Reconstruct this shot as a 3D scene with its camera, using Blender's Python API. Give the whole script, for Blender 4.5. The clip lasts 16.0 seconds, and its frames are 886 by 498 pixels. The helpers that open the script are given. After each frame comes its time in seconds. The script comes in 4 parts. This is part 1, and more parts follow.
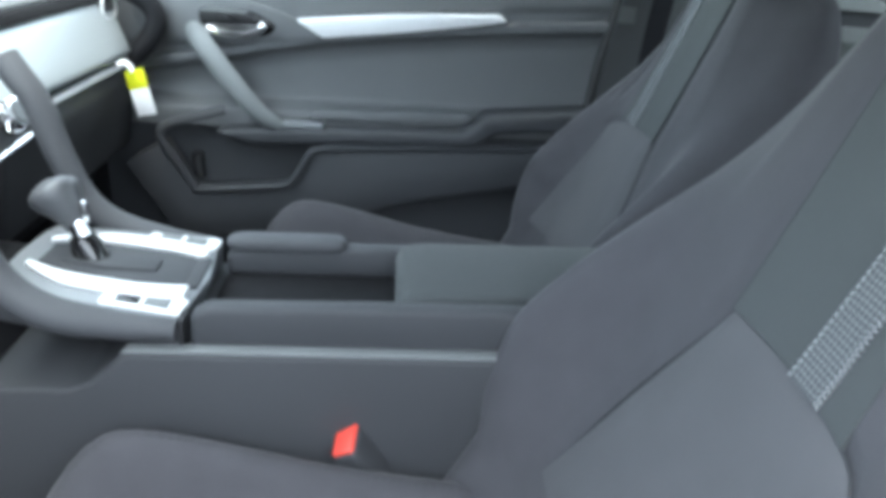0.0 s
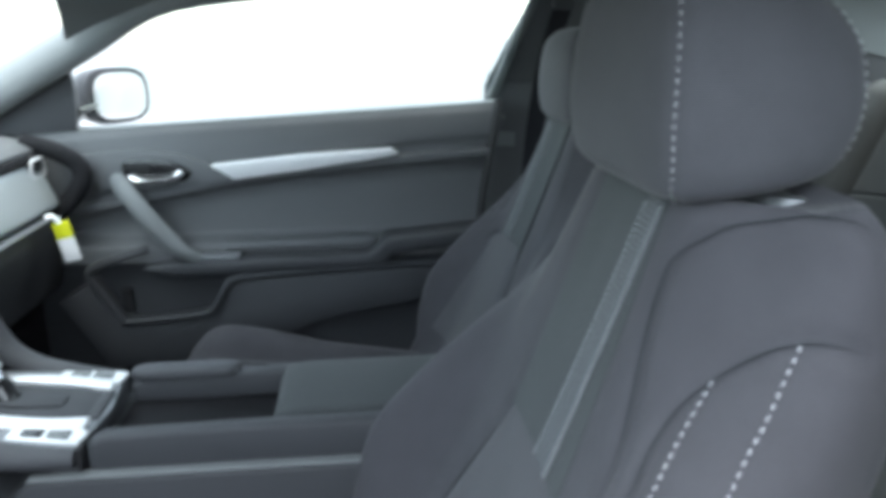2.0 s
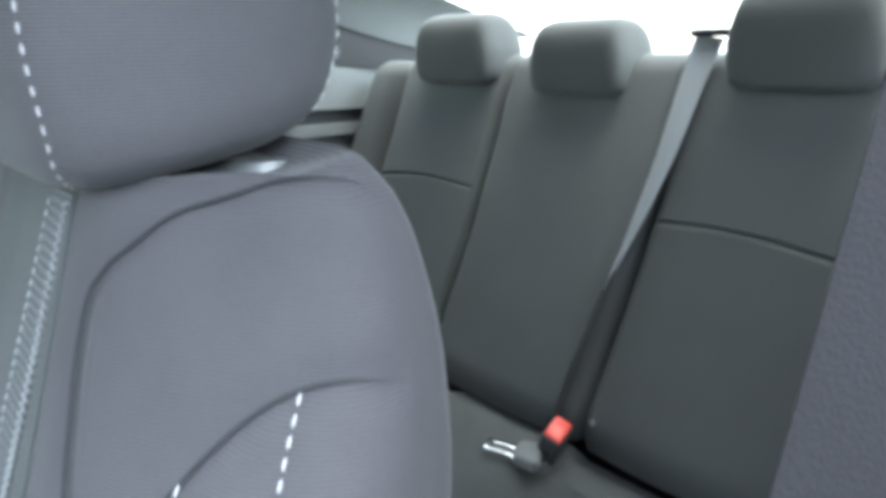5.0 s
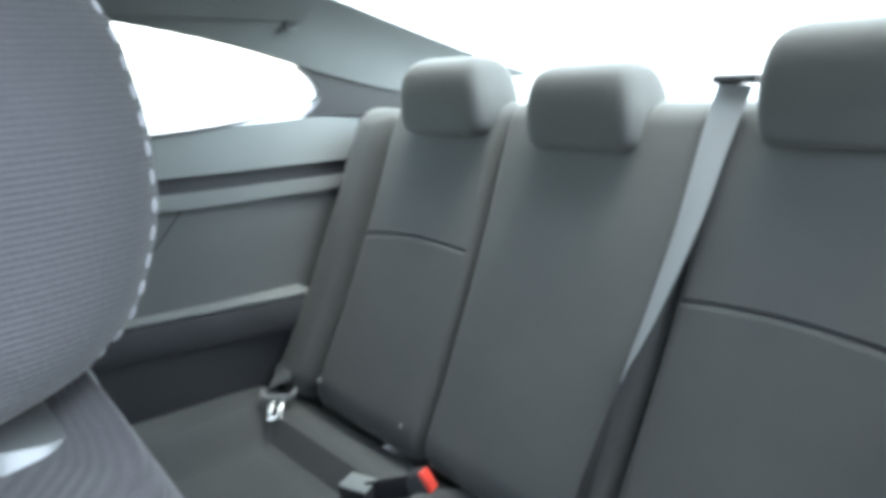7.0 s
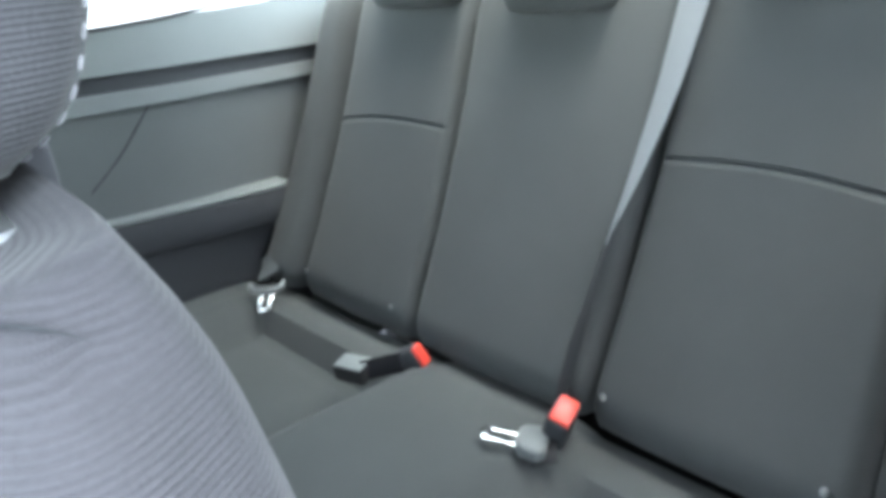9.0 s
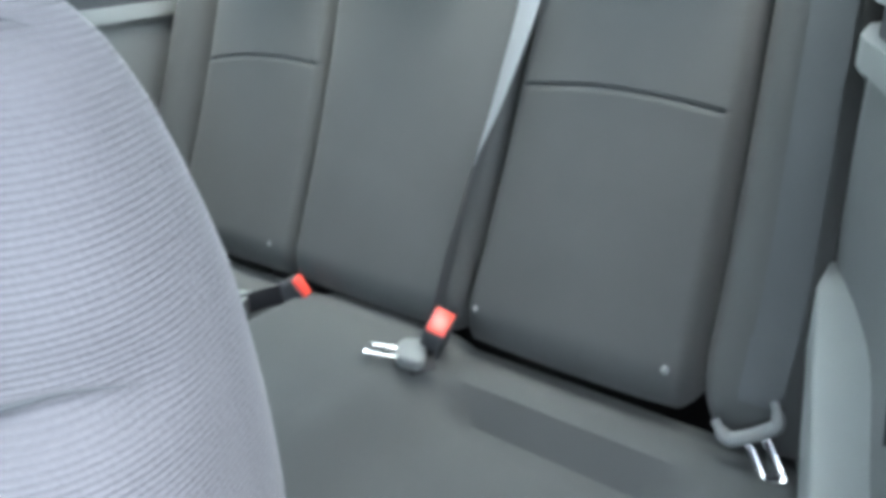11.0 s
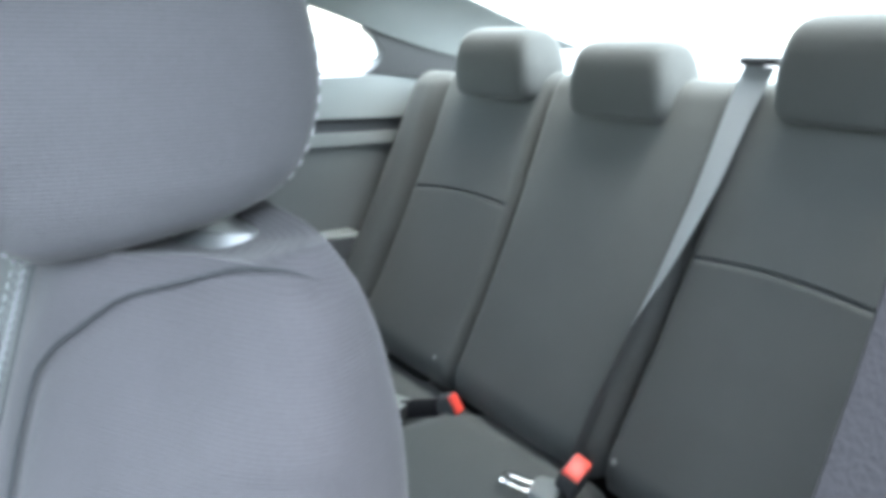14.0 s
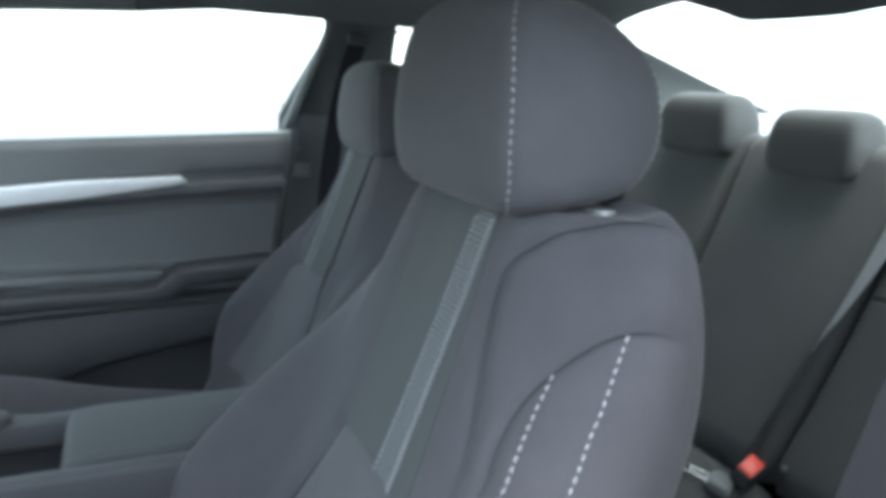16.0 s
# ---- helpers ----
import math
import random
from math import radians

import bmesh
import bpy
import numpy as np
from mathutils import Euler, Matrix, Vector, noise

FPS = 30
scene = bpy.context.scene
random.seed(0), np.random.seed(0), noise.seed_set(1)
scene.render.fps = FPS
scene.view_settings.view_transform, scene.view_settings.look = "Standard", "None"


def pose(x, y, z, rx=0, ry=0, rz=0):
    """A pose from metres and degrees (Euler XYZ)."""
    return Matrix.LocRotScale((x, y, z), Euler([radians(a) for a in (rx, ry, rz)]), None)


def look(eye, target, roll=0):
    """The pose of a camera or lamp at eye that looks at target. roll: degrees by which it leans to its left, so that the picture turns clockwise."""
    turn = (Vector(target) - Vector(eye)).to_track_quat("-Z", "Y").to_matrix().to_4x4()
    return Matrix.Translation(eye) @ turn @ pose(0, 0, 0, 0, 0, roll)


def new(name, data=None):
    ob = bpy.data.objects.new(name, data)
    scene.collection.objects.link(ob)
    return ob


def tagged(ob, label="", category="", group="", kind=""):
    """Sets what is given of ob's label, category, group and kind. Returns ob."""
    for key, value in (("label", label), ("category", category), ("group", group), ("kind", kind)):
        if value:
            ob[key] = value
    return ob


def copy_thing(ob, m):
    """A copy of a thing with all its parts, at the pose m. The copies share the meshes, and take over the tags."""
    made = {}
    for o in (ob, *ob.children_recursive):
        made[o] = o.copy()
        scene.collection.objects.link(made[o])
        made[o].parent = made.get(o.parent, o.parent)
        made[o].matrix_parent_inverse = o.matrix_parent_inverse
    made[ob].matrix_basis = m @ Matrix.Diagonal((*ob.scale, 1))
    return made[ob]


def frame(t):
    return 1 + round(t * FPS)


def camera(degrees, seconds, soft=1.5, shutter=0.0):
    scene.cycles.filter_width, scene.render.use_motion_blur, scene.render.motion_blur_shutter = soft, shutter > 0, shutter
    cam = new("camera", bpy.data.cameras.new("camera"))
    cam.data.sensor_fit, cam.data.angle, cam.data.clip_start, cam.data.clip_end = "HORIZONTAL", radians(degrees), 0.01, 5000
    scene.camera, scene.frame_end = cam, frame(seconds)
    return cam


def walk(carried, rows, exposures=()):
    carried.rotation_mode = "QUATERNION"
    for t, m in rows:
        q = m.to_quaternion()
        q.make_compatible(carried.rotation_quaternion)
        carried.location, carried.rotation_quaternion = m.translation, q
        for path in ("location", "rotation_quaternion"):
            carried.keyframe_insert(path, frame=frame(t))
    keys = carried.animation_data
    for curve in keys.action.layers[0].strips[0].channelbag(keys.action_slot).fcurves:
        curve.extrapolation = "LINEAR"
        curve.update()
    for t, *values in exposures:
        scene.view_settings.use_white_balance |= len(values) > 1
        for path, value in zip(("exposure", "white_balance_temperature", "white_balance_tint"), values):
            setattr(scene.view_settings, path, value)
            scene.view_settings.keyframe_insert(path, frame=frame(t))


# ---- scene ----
import functools
cam = camera(63.2, 16.0, soft=5.0, shutter=0.4)
PATH = [
    (0, (-0.149, -0.848, 0.928), (-0.004, 0.968, 0.103), 3.8),
    (0.5, (-0.159, -0.877, 0.961), (0.039, 0.985, 0.26), 4.1),
    (1, (-0.146, -0.922, 0.983), (0.007, 0.977, 0.376), 2.8),
    (1.5, (-0.077, -0.976, 1.004), (0.032, 0.935, 0.425), 1.8),
    (2, (-0.004, -0.993, 1.01), (0.206, 0.914, 0.447), -0.1),
    (2.5, (0.046, -0.982, 0.994), (0.487, 0.9, 0.479), -2.7),
    (3, (0.056, -0.957, 0.973), (0.848, 0.81, 0.471), -3.4),
    (3.5, (0.068, -0.922, 0.952), (1.107, 0.717, 0.468), -0.9),
    (4, (0.08, -0.901, 0.949), (1.296, 0.615, 0.476), -0.7),
    (4.2, (0.088, -0.884, 0.943), (1.363, 0.58, 0.466), -1.0),
    (6.3, (0.258, -0.758, 0.963), (1.426, 0.744, 0.346), -2.7),
    (6.5, (0.267, -0.746, 0.966), (1.443, 0.762, 0.381), -2.9),
    (7, (0.287, -0.709, 0.986), (1.529, 0.784, 0.508), -3.0),
    (7.5, (0.297, -0.699, 0.989), (1.571, 0.767, 0.509), -2.9),
    (8, (0.297, -0.699, 0.972), (1.553, 0.749, 0.399), -2.3),
    (8.5, (0.293, -0.708, 0.963), (1.489, 0.741, 0.278), -6.0),
    (9, (0.288, -0.707, 0.947), (1.432, 0.636, 0.240), -6.2),
    (9.5, (0.280, -0.724, 0.918), (1.558, 0.513, 0.237), -5.1),
    (9.7, (0.272, -0.725, 0.897), (1.6095, 0.428, 0.1875), -5.2),
    (11.8, (0.237, -0.764, 0.949), (1.554, 0.323, 0.117), -4.0),
    (12, (0.237, -0.762, 0.960), (1.552, 0.355, 0.164), -3.1),
    (12.5, (0.247, -0.774, 0.963), (1.533, 0.451, 0.290), -1.6),
    (13, (0.247, -0.786, 0.977), (1.5, 0.648, 0.366), -0.9),
    (13.5, (0.23, -0.797, 0.982), (1.367, 0.743, 0.402), 0.0),
    (14, (0.197, -0.815, 0.98), (1.34, 0.731, 0.428), 0.5),
    (14.5, (0.132, -0.859, 0.984), (1.253, 0.709, 0.45), 1.9),
    (15, (0.061, -0.911, 0.994), (1.1, 0.731, 0.519), 2.6),
    (15.5, (-0.012, -0.945, 0.993), (0.926, 0.762, 0.539), 2.7),
    (16, (-0.058, -0.989, 0.988), (0.75, 0.787, 0.549), 3.3),
]
EXPOSE = [(0.0, 3.93, 6400, 2), (1.0, 3.88, 6400, 2), (2.0, 3.25, 6400, 2), (3.0, 3.1, 6400, 2), (4.0, 3.44, 6400, 2), (6.5, 4.57, 6400, 2), (7.5, 4.22, 6400, 2), (8.0, 4.22, 6400, 2), (8.5, 4.5, 6400, 2), (9.5, 4.9, 6400, 2), (12.5, 5.07, 6400, 2), (14.0, 4.51, 6400, 2), (15.0, 3.81, 6400, 2), (16.0, 3.41, 6400, 2)]
walk(cam, [(t, look(eye, target, roll)) for t, eye, target, roll in PATH], exposures=EXPOSE)
# ---- light: bright overcast daylight ----
world = bpy.data.worlds.new("sky")
scene.world = world
world.use_nodes = True
wn, wl = world.node_tree.nodes, world.node_tree.links
sky = wn.new("ShaderNodeTexSky")
sky.sky_type, sky.sun_disc = "NISHITA", False
sky.sun_elevation, sky.sun_rotation = radians(76), radians(135)
sky.air_density, sky.dust_density = 1.0, 2.0
wn["Background"].inputs["Strength"].default_value = 0.15
pale = wn.new("ShaderNodeHueSaturation")
pale.inputs["Saturation"].default_value = 0.45
wl.new(sky.outputs[0], pale.inputs["Color"])
wl.new(pale.outputs[0], wn["Background"].inputs["Color"])
sun = new("sun", bpy.data.lights.new("sun", "SUN"))
sun.data.energy, sun.data.angle, sun.data.color = 0.22, radians(110), (1.0, 0.98, 0.96)
sun.matrix_world = look((0.5, -0.5, 3.0), (0, 0, 0))


# ---- materials ----
def material(name, color, rough=0.6, metal=0.0, grain=400.0, relief=0.0, vary=0.15, ribs=0.0, sheen=0.0, stain=6.0, clear=0.0, spec=0.5):
    m = bpy.data.materials.new(name)
    m.use_nodes = True
    n, l = m.node_tree.nodes, m.node_tree.links
    b = n["Principled BSDF"]
    b.inputs["Metallic"].default_value = metal
    b.inputs["Sheen Weight"].default_value = sheen
    b.inputs["Sheen Roughness"].default_value = 0.4
    b.inputs["Coat Weight"].default_value = clear
    b.inputs["Specular IOR Level"].default_value = spec
    co = n.new("ShaderNodeTexCoord")
    fine, broad = n.new("ShaderNodeTexNoise"), n.new("ShaderNodeTexNoise")
    fine.inputs["Scale"].default_value, fine.inputs["Detail"].default_value = grain, 3.0
    broad.inputs["Scale"].default_value, broad.inputs["Detail"].default_value = stain, 4.0
    l.new(co.outputs["Object"], fine.inputs["Vector"])
    l.new(co.outputs["Object"], broad.inputs["Vector"])
    both = n.new("ShaderNodeMath")
    both.operation = "ADD"
    l.new(fine.outputs[0], both.inputs[0])
    l.new(broad.outputs[0], both.inputs[1])
    ramp = n.new("ShaderNodeMapRange")
    ramp.inputs[1].default_value, ramp.inputs[2].default_value = 0.6, 1.4
    ramp.inputs[3].default_value, ramp.inputs[4].default_value = 1 - vary, 1 + vary
    l.new(both.outputs[0], ramp.inputs[0])
    mix = n.new("ShaderNodeVectorMath")
    mix.operation = "SCALE"
    mix.inputs[0].default_value = color
    l.new(ramp.outputs[0], mix.inputs["Scale"])
    l.new(mix.outputs[0], b.inputs["Base Color"])
    rr = n.new("ShaderNodeMapRange")
    rr.inputs[3].default_value, rr.inputs[4].default_value = max(rough - 0.08, 0.05), min(rough + 0.08, 1)
    l.new(broad.outputs[0], rr.inputs[0])
    l.new(rr.outputs[0], b.inputs["Roughness"])
    if relief or ribs:
        bump = n.new("ShaderNodeBump")
        bump.inputs["Strength"].default_value, bump.inputs["Distance"].default_value = 0.6, max(relief, ribs)
        h = fine.outputs[0]
        if ribs:
            wave = n.new("ShaderNodeTexWave")
            wave.bands_direction = "Z"
            wave.inputs["Scale"].default_value = 190.0
            wave.inputs["Distortion"].default_value, wave.inputs["Detail"].default_value = 0.4, 1.0
            wave.inputs["Detail Scale"].default_value = 3.0
            l.new(co.outputs["Object"], wave.inputs["Vector"])
            add = n.new("ShaderNodeMath")
            add.operation = "ADD"
            l.new(wave.outputs[1], add.inputs[0])
            l.new(fine.outputs[0], add.inputs[1])
            h = add.outputs[0]
            lines = n.new("ShaderNodeMapRange")
            lines.inputs[3].default_value, lines.inputs[4].default_value = 1 - 300 * ribs, 1 + 260 * ribs
            l.new(wave.outputs[1], lines.inputs[0])
            shade = n.new("ShaderNodeVectorMath")
            shade.operation = "SCALE"
            l.new(mix.outputs[0], shade.inputs[0])
            l.new(lines.outputs[0], shade.inputs["Scale"])
            l.new(shade.outputs[0], b.inputs["Base Color"])
        l.new(h, bump.inputs["Height"])
        l.new(bump.outputs[0], b.inputs["Normal"])
    return m


FABRIC = material("charcoal_knit", (0.066, 0.065, 0.072), 0.9, grain=700, relief=0.0005, ribs=0.0002, vary=0.10, sheen=0.12, stain=25.0, spec=0.12)
# Headrest knit with stronger ribs, lightened for the windscreen light on it.
KNIT_LIT = material("lit_ribbed_knit", (0.080, 0.080, 0.087), 0.9, grain=700, relief=0.0005, ribs=0.0004, vary=0.10, sheen=0.12, stain=25.0, spec=0.12)
INSERT = material("charcoal_insert_cloth", (0.060, 0.065, 0.067), 0.92, grain=1200, relief=0.0005, vary=0.10, sheen=0.12, spec=0.12)
# Lightened for the light that falls on the bulging lumbar panel.
LUMBAR_LIT = material("lit_lumbar_cloth", (0.081, 0.081, 0.087), 0.92, grain=900, relief=0.0005, vary=0.08, sheen=0.12, stain=20.0, spec=0.12)
REAR = material("rear_seat_cloth", (0.081, 0.085, 0.085), 0.92, grain=1100, relief=0.0005, vary=0.12, sheen=0.12, spec=0.12)
STRIP = material("woven_strip", (0.16, 0.17, 0.18), 0.8, grain=700, relief=0.001, vary=0.2, spec=0.12)
THREAD = material("pale_thread", (0.40, 0.40, 0.42), 0.7, grain=900, vary=0.1, spec=0.12)
SEAM = material("seam_cord", (0.040, 0.043, 0.047), 0.9, grain=900, vary=0.1, spec=0.12)
PLASTIC = material("dark_grained_plastic", (0.048, 0.050, 0.055), 0.62, grain=1400, relief=0.0003, vary=0.1, spec=0.35)
SOFT = material("soft_door_vinyl", (0.110, 0.114, 0.119), 0.55, grain=1500, relief=0.0003, vary=0.1)
TRIM = material("grey_pillar_trim", (0.165, 0.175, 0.178), 0.6, grain=1600, relief=0.0002, vary=0.08)
PILLAR = material("dark_grey_pillar_trim", (0.086, 0.092, 0.096), 0.6, grain=1600, relief=0.0002, vary=0.08)
LINER = material("headliner_cloth", (0.14, 0.148, 0.146), 0.95, grain=900, relief=0.0004, vary=0.08, spec=0.12)
SILVER = material("satin_silver_trim", (0.84, 0.85, 0.86), 0.45, 0.3, grain=300, vary=0.04)
LEG = material("lilac_grey_console_plastic", (0.064, 0.066, 0.072), 0.6, grain=900, relief=0.0002, vary=0.08, spec=0.35)
SIDE = material("dark_grey_side_panel", (0.125, 0.132, 0.132), 0.7, grain=1600, relief=0.0003, vary=0.10, spec=0.3)
QUARTER = material("grey_side_panel_plastic", (0.20, 0.212, 0.212), 0.65, grain=1600, relief=0.0002, vary=0.07, spec=0.35)
PLATE = material("satin_grey_console_trim", (0.19, 0.20, 0.212), 0.42, 0.2, grain=500, vary=0.05)
COLLAR = material("satin_collar_plastic", (0.17, 0.178, 0.182), 0.36, 0.2, grain=500, vary=0.05)
SATIN = material("pale_satin_dash_trim", (0.36, 0.39, 0.395), 0.38, 0.25, grain=500, vary=0.04)
KNOB = material("dark_knob_leather", (0.075, 0.078, 0.084), 0.38, grain=900, relief=0.0002, vary=0.08)
CHROME = material("chrome", (0.85, 0.85, 0.86), 0.1, 1.0, vary=0.03)
GLOSS = material("piano_black", (0.012, 0.012, 0.013), 0.12, vary=0.05)
CARPET = material("black_carpet", (0.018, 0.018, 0.020), 0.98, grain=800, relief=0.002, vary=0.3, spec=0.12)
RED = material("red_release_button", (0.75, 0.075, 0.055), 0.4, vary=0.05)
YELLOW = material("yellow_tag_card", (0.72, 0.74, 0.02), 0.6, vary=0.05)
WHITE = material("white_tag_card", (0.80, 0.80, 0.80), 0.6, vary=0.04)
BELT = material("seat_belt_webbing", (0.018, 0.018, 0.021), 0.8, grain=900, relief=0.0007, vary=0.2, spec=0.1)
GREYBELT = material("rear_belt_webbing", (0.085, 0.092, 0.096), 0.8, grain=1000, relief=0.0005, vary=0.12, spec=0.12)
DULLTHREAD = material("grey_thread", (0.30, 0.31, 0.325), 0.8, grain=900, vary=0.12)
# Belt colour with the rear window's light already put in.
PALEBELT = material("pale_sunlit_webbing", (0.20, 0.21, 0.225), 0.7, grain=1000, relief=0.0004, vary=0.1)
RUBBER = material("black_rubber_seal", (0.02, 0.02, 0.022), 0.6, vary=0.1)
PAINT = material("body_paint", (0.45, 0.47, 0.50), 0.3, 0.3, vary=0.03, clear=0.6)
GROUND = material("grey_asphalt", (0.15, 0.15, 0.15), 0.9, grain=30, relief=0.003, vary=0.1, stain=0.3)
UNSEEN_WALL = material("unseen_wall_grey", (0.25, 0.25, 0.262), 0.9, grain=60, relief=0.002, vary=0.12, stain=1.5)
LEGEND = material("pale_legend_print", (0.7, 0.72, 0.74), 0.5, vary=0.03)


def woven(m, scale, light, dark):
    """Turns a material into a small two-tone weave, set diagonally."""
    n, l = m.node_tree.nodes, m.node_tree.links
    co, turn, chk = n.new("ShaderNodeTexCoord"), n.new("ShaderNodeMapping"), n.new("ShaderNodeTexChecker")
    turn.inputs["Rotation"].default_value, turn.inputs["Scale"].default_value = (radians(45), 0, 0), (0, 1, 1)
    chk.inputs["Scale"].default_value = scale
    chk.inputs["Color1"].default_value, chk.inputs["Color2"].default_value = (*light, 1), (*dark, 1)
    l.new(co.outputs["Object"], turn.inputs["Vector"])
    l.new(turn.outputs[0], chk.inputs["Vector"])
    l.new(chk.outputs["Color"], n["Principled BSDF"].inputs["Base Color"])


woven(STRIP, 300.0, (0.155, 0.161, 0.170), (0.060, 0.064, 0.067))


def glass_material():
    m = bpy.data.materials.new("window_glass")
    m.use_nodes = True
    n, l = m.node_tree.nodes, m.node_tree.links
    n.remove(n["Principled BSDF"])
    clear, gloss, mix = n.new("ShaderNodeBsdfTransparent"), n.new("ShaderNodeBsdfGlossy"), n.new("ShaderNodeMixShader")
    clear.inputs[0].default_value = (0.93, 0.96, 0.95, 1)
    gloss.inputs["Roughness"].default_value = 0.02
    mix.inputs[0].default_value = 0.04
    l.new(clear.outputs[0], mix.inputs[1])
    l.new(gloss.outputs[0], mix.inputs[2])
    l.new(mix.outputs[0], n["Material Output"].inputs[0])
    return m


GLASS = glass_material()


# ---- builders ----
def thing(name, label, category, at=(0, 0, 0), group="", kind=""):
    ob = new(name)
    ob.location = at
    ob.empty_display_size = 0.05
    return tagged(ob, label, category, group, kind)


def origin(ob):
    p = Vector(ob.location)
    while ob.parent:
        ob = ob.parent
        p += Vector(ob.location)
    return p


def part(name, bm, mat, parent=None, label="", smooth=True):
    """One mesh object; bm is in world metres."""
    if parent:
        bmesh.ops.translate(bm, verts=bm.verts, vec=-origin(parent))
    bmesh.ops.recalc_face_normals(bm, faces=bm.faces)
    me = bpy.data.meshes.new(name)
    bm.to_mesh(me)
    bm.free()
    me.materials.append(mat)
    for p in me.polygons:
        p.use_smooth = smooth
    if smooth:
        me.set_sharp_from_angle(angle=radians(42))
    ob = new(name, me)
    ob.parent = parent
    if label:
        ob["label"] = label
    return ob


def loft(rings, caps=True, closed=True):
    bm = bmesh.new()
    vs = [[bm.verts.new(p) for p in r] for r in rings]
    n = len(rings[0])
    for a, b in zip(vs, vs[1:]):
        for i in range(n if closed else n - 1):
            j = (i + 1) % n
            bm.faces.new((a[i], a[j], b[j], b[i]))
    if caps and closed:
        for r in (vs[0][::-1], vs[-1]):
            c = bm.verts.new(sum((v.co for v in r), Vector()) / n)
            for i in range(n):
                bm.faces.new((r[i], r[(i + 1) % n], c))
    return bm


def spline(pts, n=6, closed=False):
    """Points along a smooth curve through pts."""
    p = [Vector(q) for q in pts]
    m = len(p)
    out = []
    for i in range(m if closed else m - 1):
        a, b, c, d = (p[(i + k) % m] if closed else p[min(max(i + k, 0), m - 1)] for k in (-1, 0, 1, 2))
        for k in range(n):
            t = k / n
            out.append(0.5 * (2 * b + (c - a) * t + (2 * a - 5 * b + 4 * c - d) * t * t + (3 * b - a - 3 * c + d) * t ** 3))
    if not closed:
        out.append(p[-1])
    return out


def tube(pts, r, sides=8, flat=1.0):
    pts = [Vector(p) for p in pts]
    rings = []
    side = None
    for i, p in enumerate(pts):
        d = (pts[min(i + 1, len(pts) - 1)] - pts[max(i - 1, 0)]).normalized()
        if side is None:
            side = d.orthogonal().normalized()
        side = (side - d * side.dot(d)).normalized()
        up = d.cross(side)
        rr = r[i] if isinstance(r, (list, tuple)) else r
        rings.append([p + rr * (math.cos(a) * side + flat * math.sin(a) * up) for a in (2 * math.pi * k / sides for k in range(sides))])
    return loft(rings)


def box(x0, x1, y0, y1, z0, z1, bevel=0.004, seg=2):
    bm = bmesh.new()
    bmesh.ops.create_cube(bm, size=1.0)
    for v in bm.verts:
        v.co = Vector(((x0 + x1) / 2 + v.co.x * (x1 - x0), (y0 + y1) / 2 + v.co.y * (y1 - y0), (z0 + z1) / 2 + v.co.z * (z1 - z0)))
    if bevel:
        bmesh.ops.bevel(bm, geom=bm.edges[:], offset=bevel, segments=seg, affect="EDGES", profile=0.5)
    return bm


def placed(bm, m):
    bmesh.ops.transform(bm, matrix=m, verts=bm.verts)
    return bm


def prism(profile, axis, lo, hi, bevel=0.004, seg=2):
    """A solid of an outline: axis 'y' takes (x, z), 'x' takes (y, z), 'z' takes (x, y)."""
    def at(p, v):
        return {"y": (p[0], v, p[1]), "x": (v, p[0], p[1]), "z": (p[0], p[1], v)}[axis]
    bm = bmesh.new()
    a = [bm.verts.new(at(p, lo)) for p in profile]
    b = [bm.verts.new(at(p, hi)) for p in profile]
    n = len(profile)
    bm.faces.new(a[::-1])
    bm.faces.new(b)
    for i in range(n):
        bm.faces.new((a[i], a[(i + 1) % n], b[(i + 1) % n], b[i]))
    bmesh.ops.recalc_face_normals(bm, faces=bm.faces)
    if bevel:
        bmesh.ops.bevel(bm, geom=bm.edges[:], offset=bevel, segments=seg, affect="EDGES", profile=0.5, clamp_overlap=True)
    return bm


def sheet(f, nu, nv, thick=None):
    """A grid f(u, v), u and v from 0 to 1; thick: the offset of its back face."""
    bm = bmesh.new()
    pts = [[Vector(f(i / nu, j / nv)) for i in range(nu + 1)] for j in range(nv + 1)]
    g = [[bm.verts.new(p) for p in row] for row in pts]
    for j in range(nv):
        for i in range(nu):
            bm.faces.new((g[j][i], g[j][i + 1], g[j + 1][i + 1], g[j + 1][i]))
    if thick:
        h = [[bm.verts.new(p + Vector(thick)) for p in row] for row in pts]
        for j in range(nv):
            for i in range(nu):
                bm.faces.new((h[j][i], h[j + 1][i], h[j + 1][i + 1], h[j][i + 1]))
        rim = [(0, i) for i in range(nu)] + [(j, nu) for j in range(nv)] + [(nv, i) for i in range(nu, 0, -1)] + [(j, 0) for j in range(nv, 0, -1)]
        for (a, c), (d, k) in zip(rim, rim[1:] + rim[:1]):
            bm.faces.new((g[a][c], h[a][c], h[d][k], g[d][k]))
    return bm


def ribbon(centres, sides, width, thick=0.0015):
    """A webbing: centre points, the way across it at each, width and thickness."""
    rings = []
    c = [Vector(p) for p in centres]
    for i, p in enumerate(c):
        d = (c[min(i + 1, len(c) - 1)] - c[max(i - 1, 0)]).normalized()
        s = Vector(sides[i] if isinstance(sides, list) else sides)
        s = (s - d * s.dot(d)).normalized()
        up = d.cross(s) * thick / 2
        w = s * width / 2
        rings.append([p - w + up * 0.4, p - w * 0.9 + up, p + w * 0.9 + up, p + w + up * 0.4, p + w - up * 0.4, p + w * 0.9 - up, p - w * 0.9 - up, p - w - up * 0.4])
    return loft(rings)


def lerp(a, b, t):
    return a + (b - a) * t


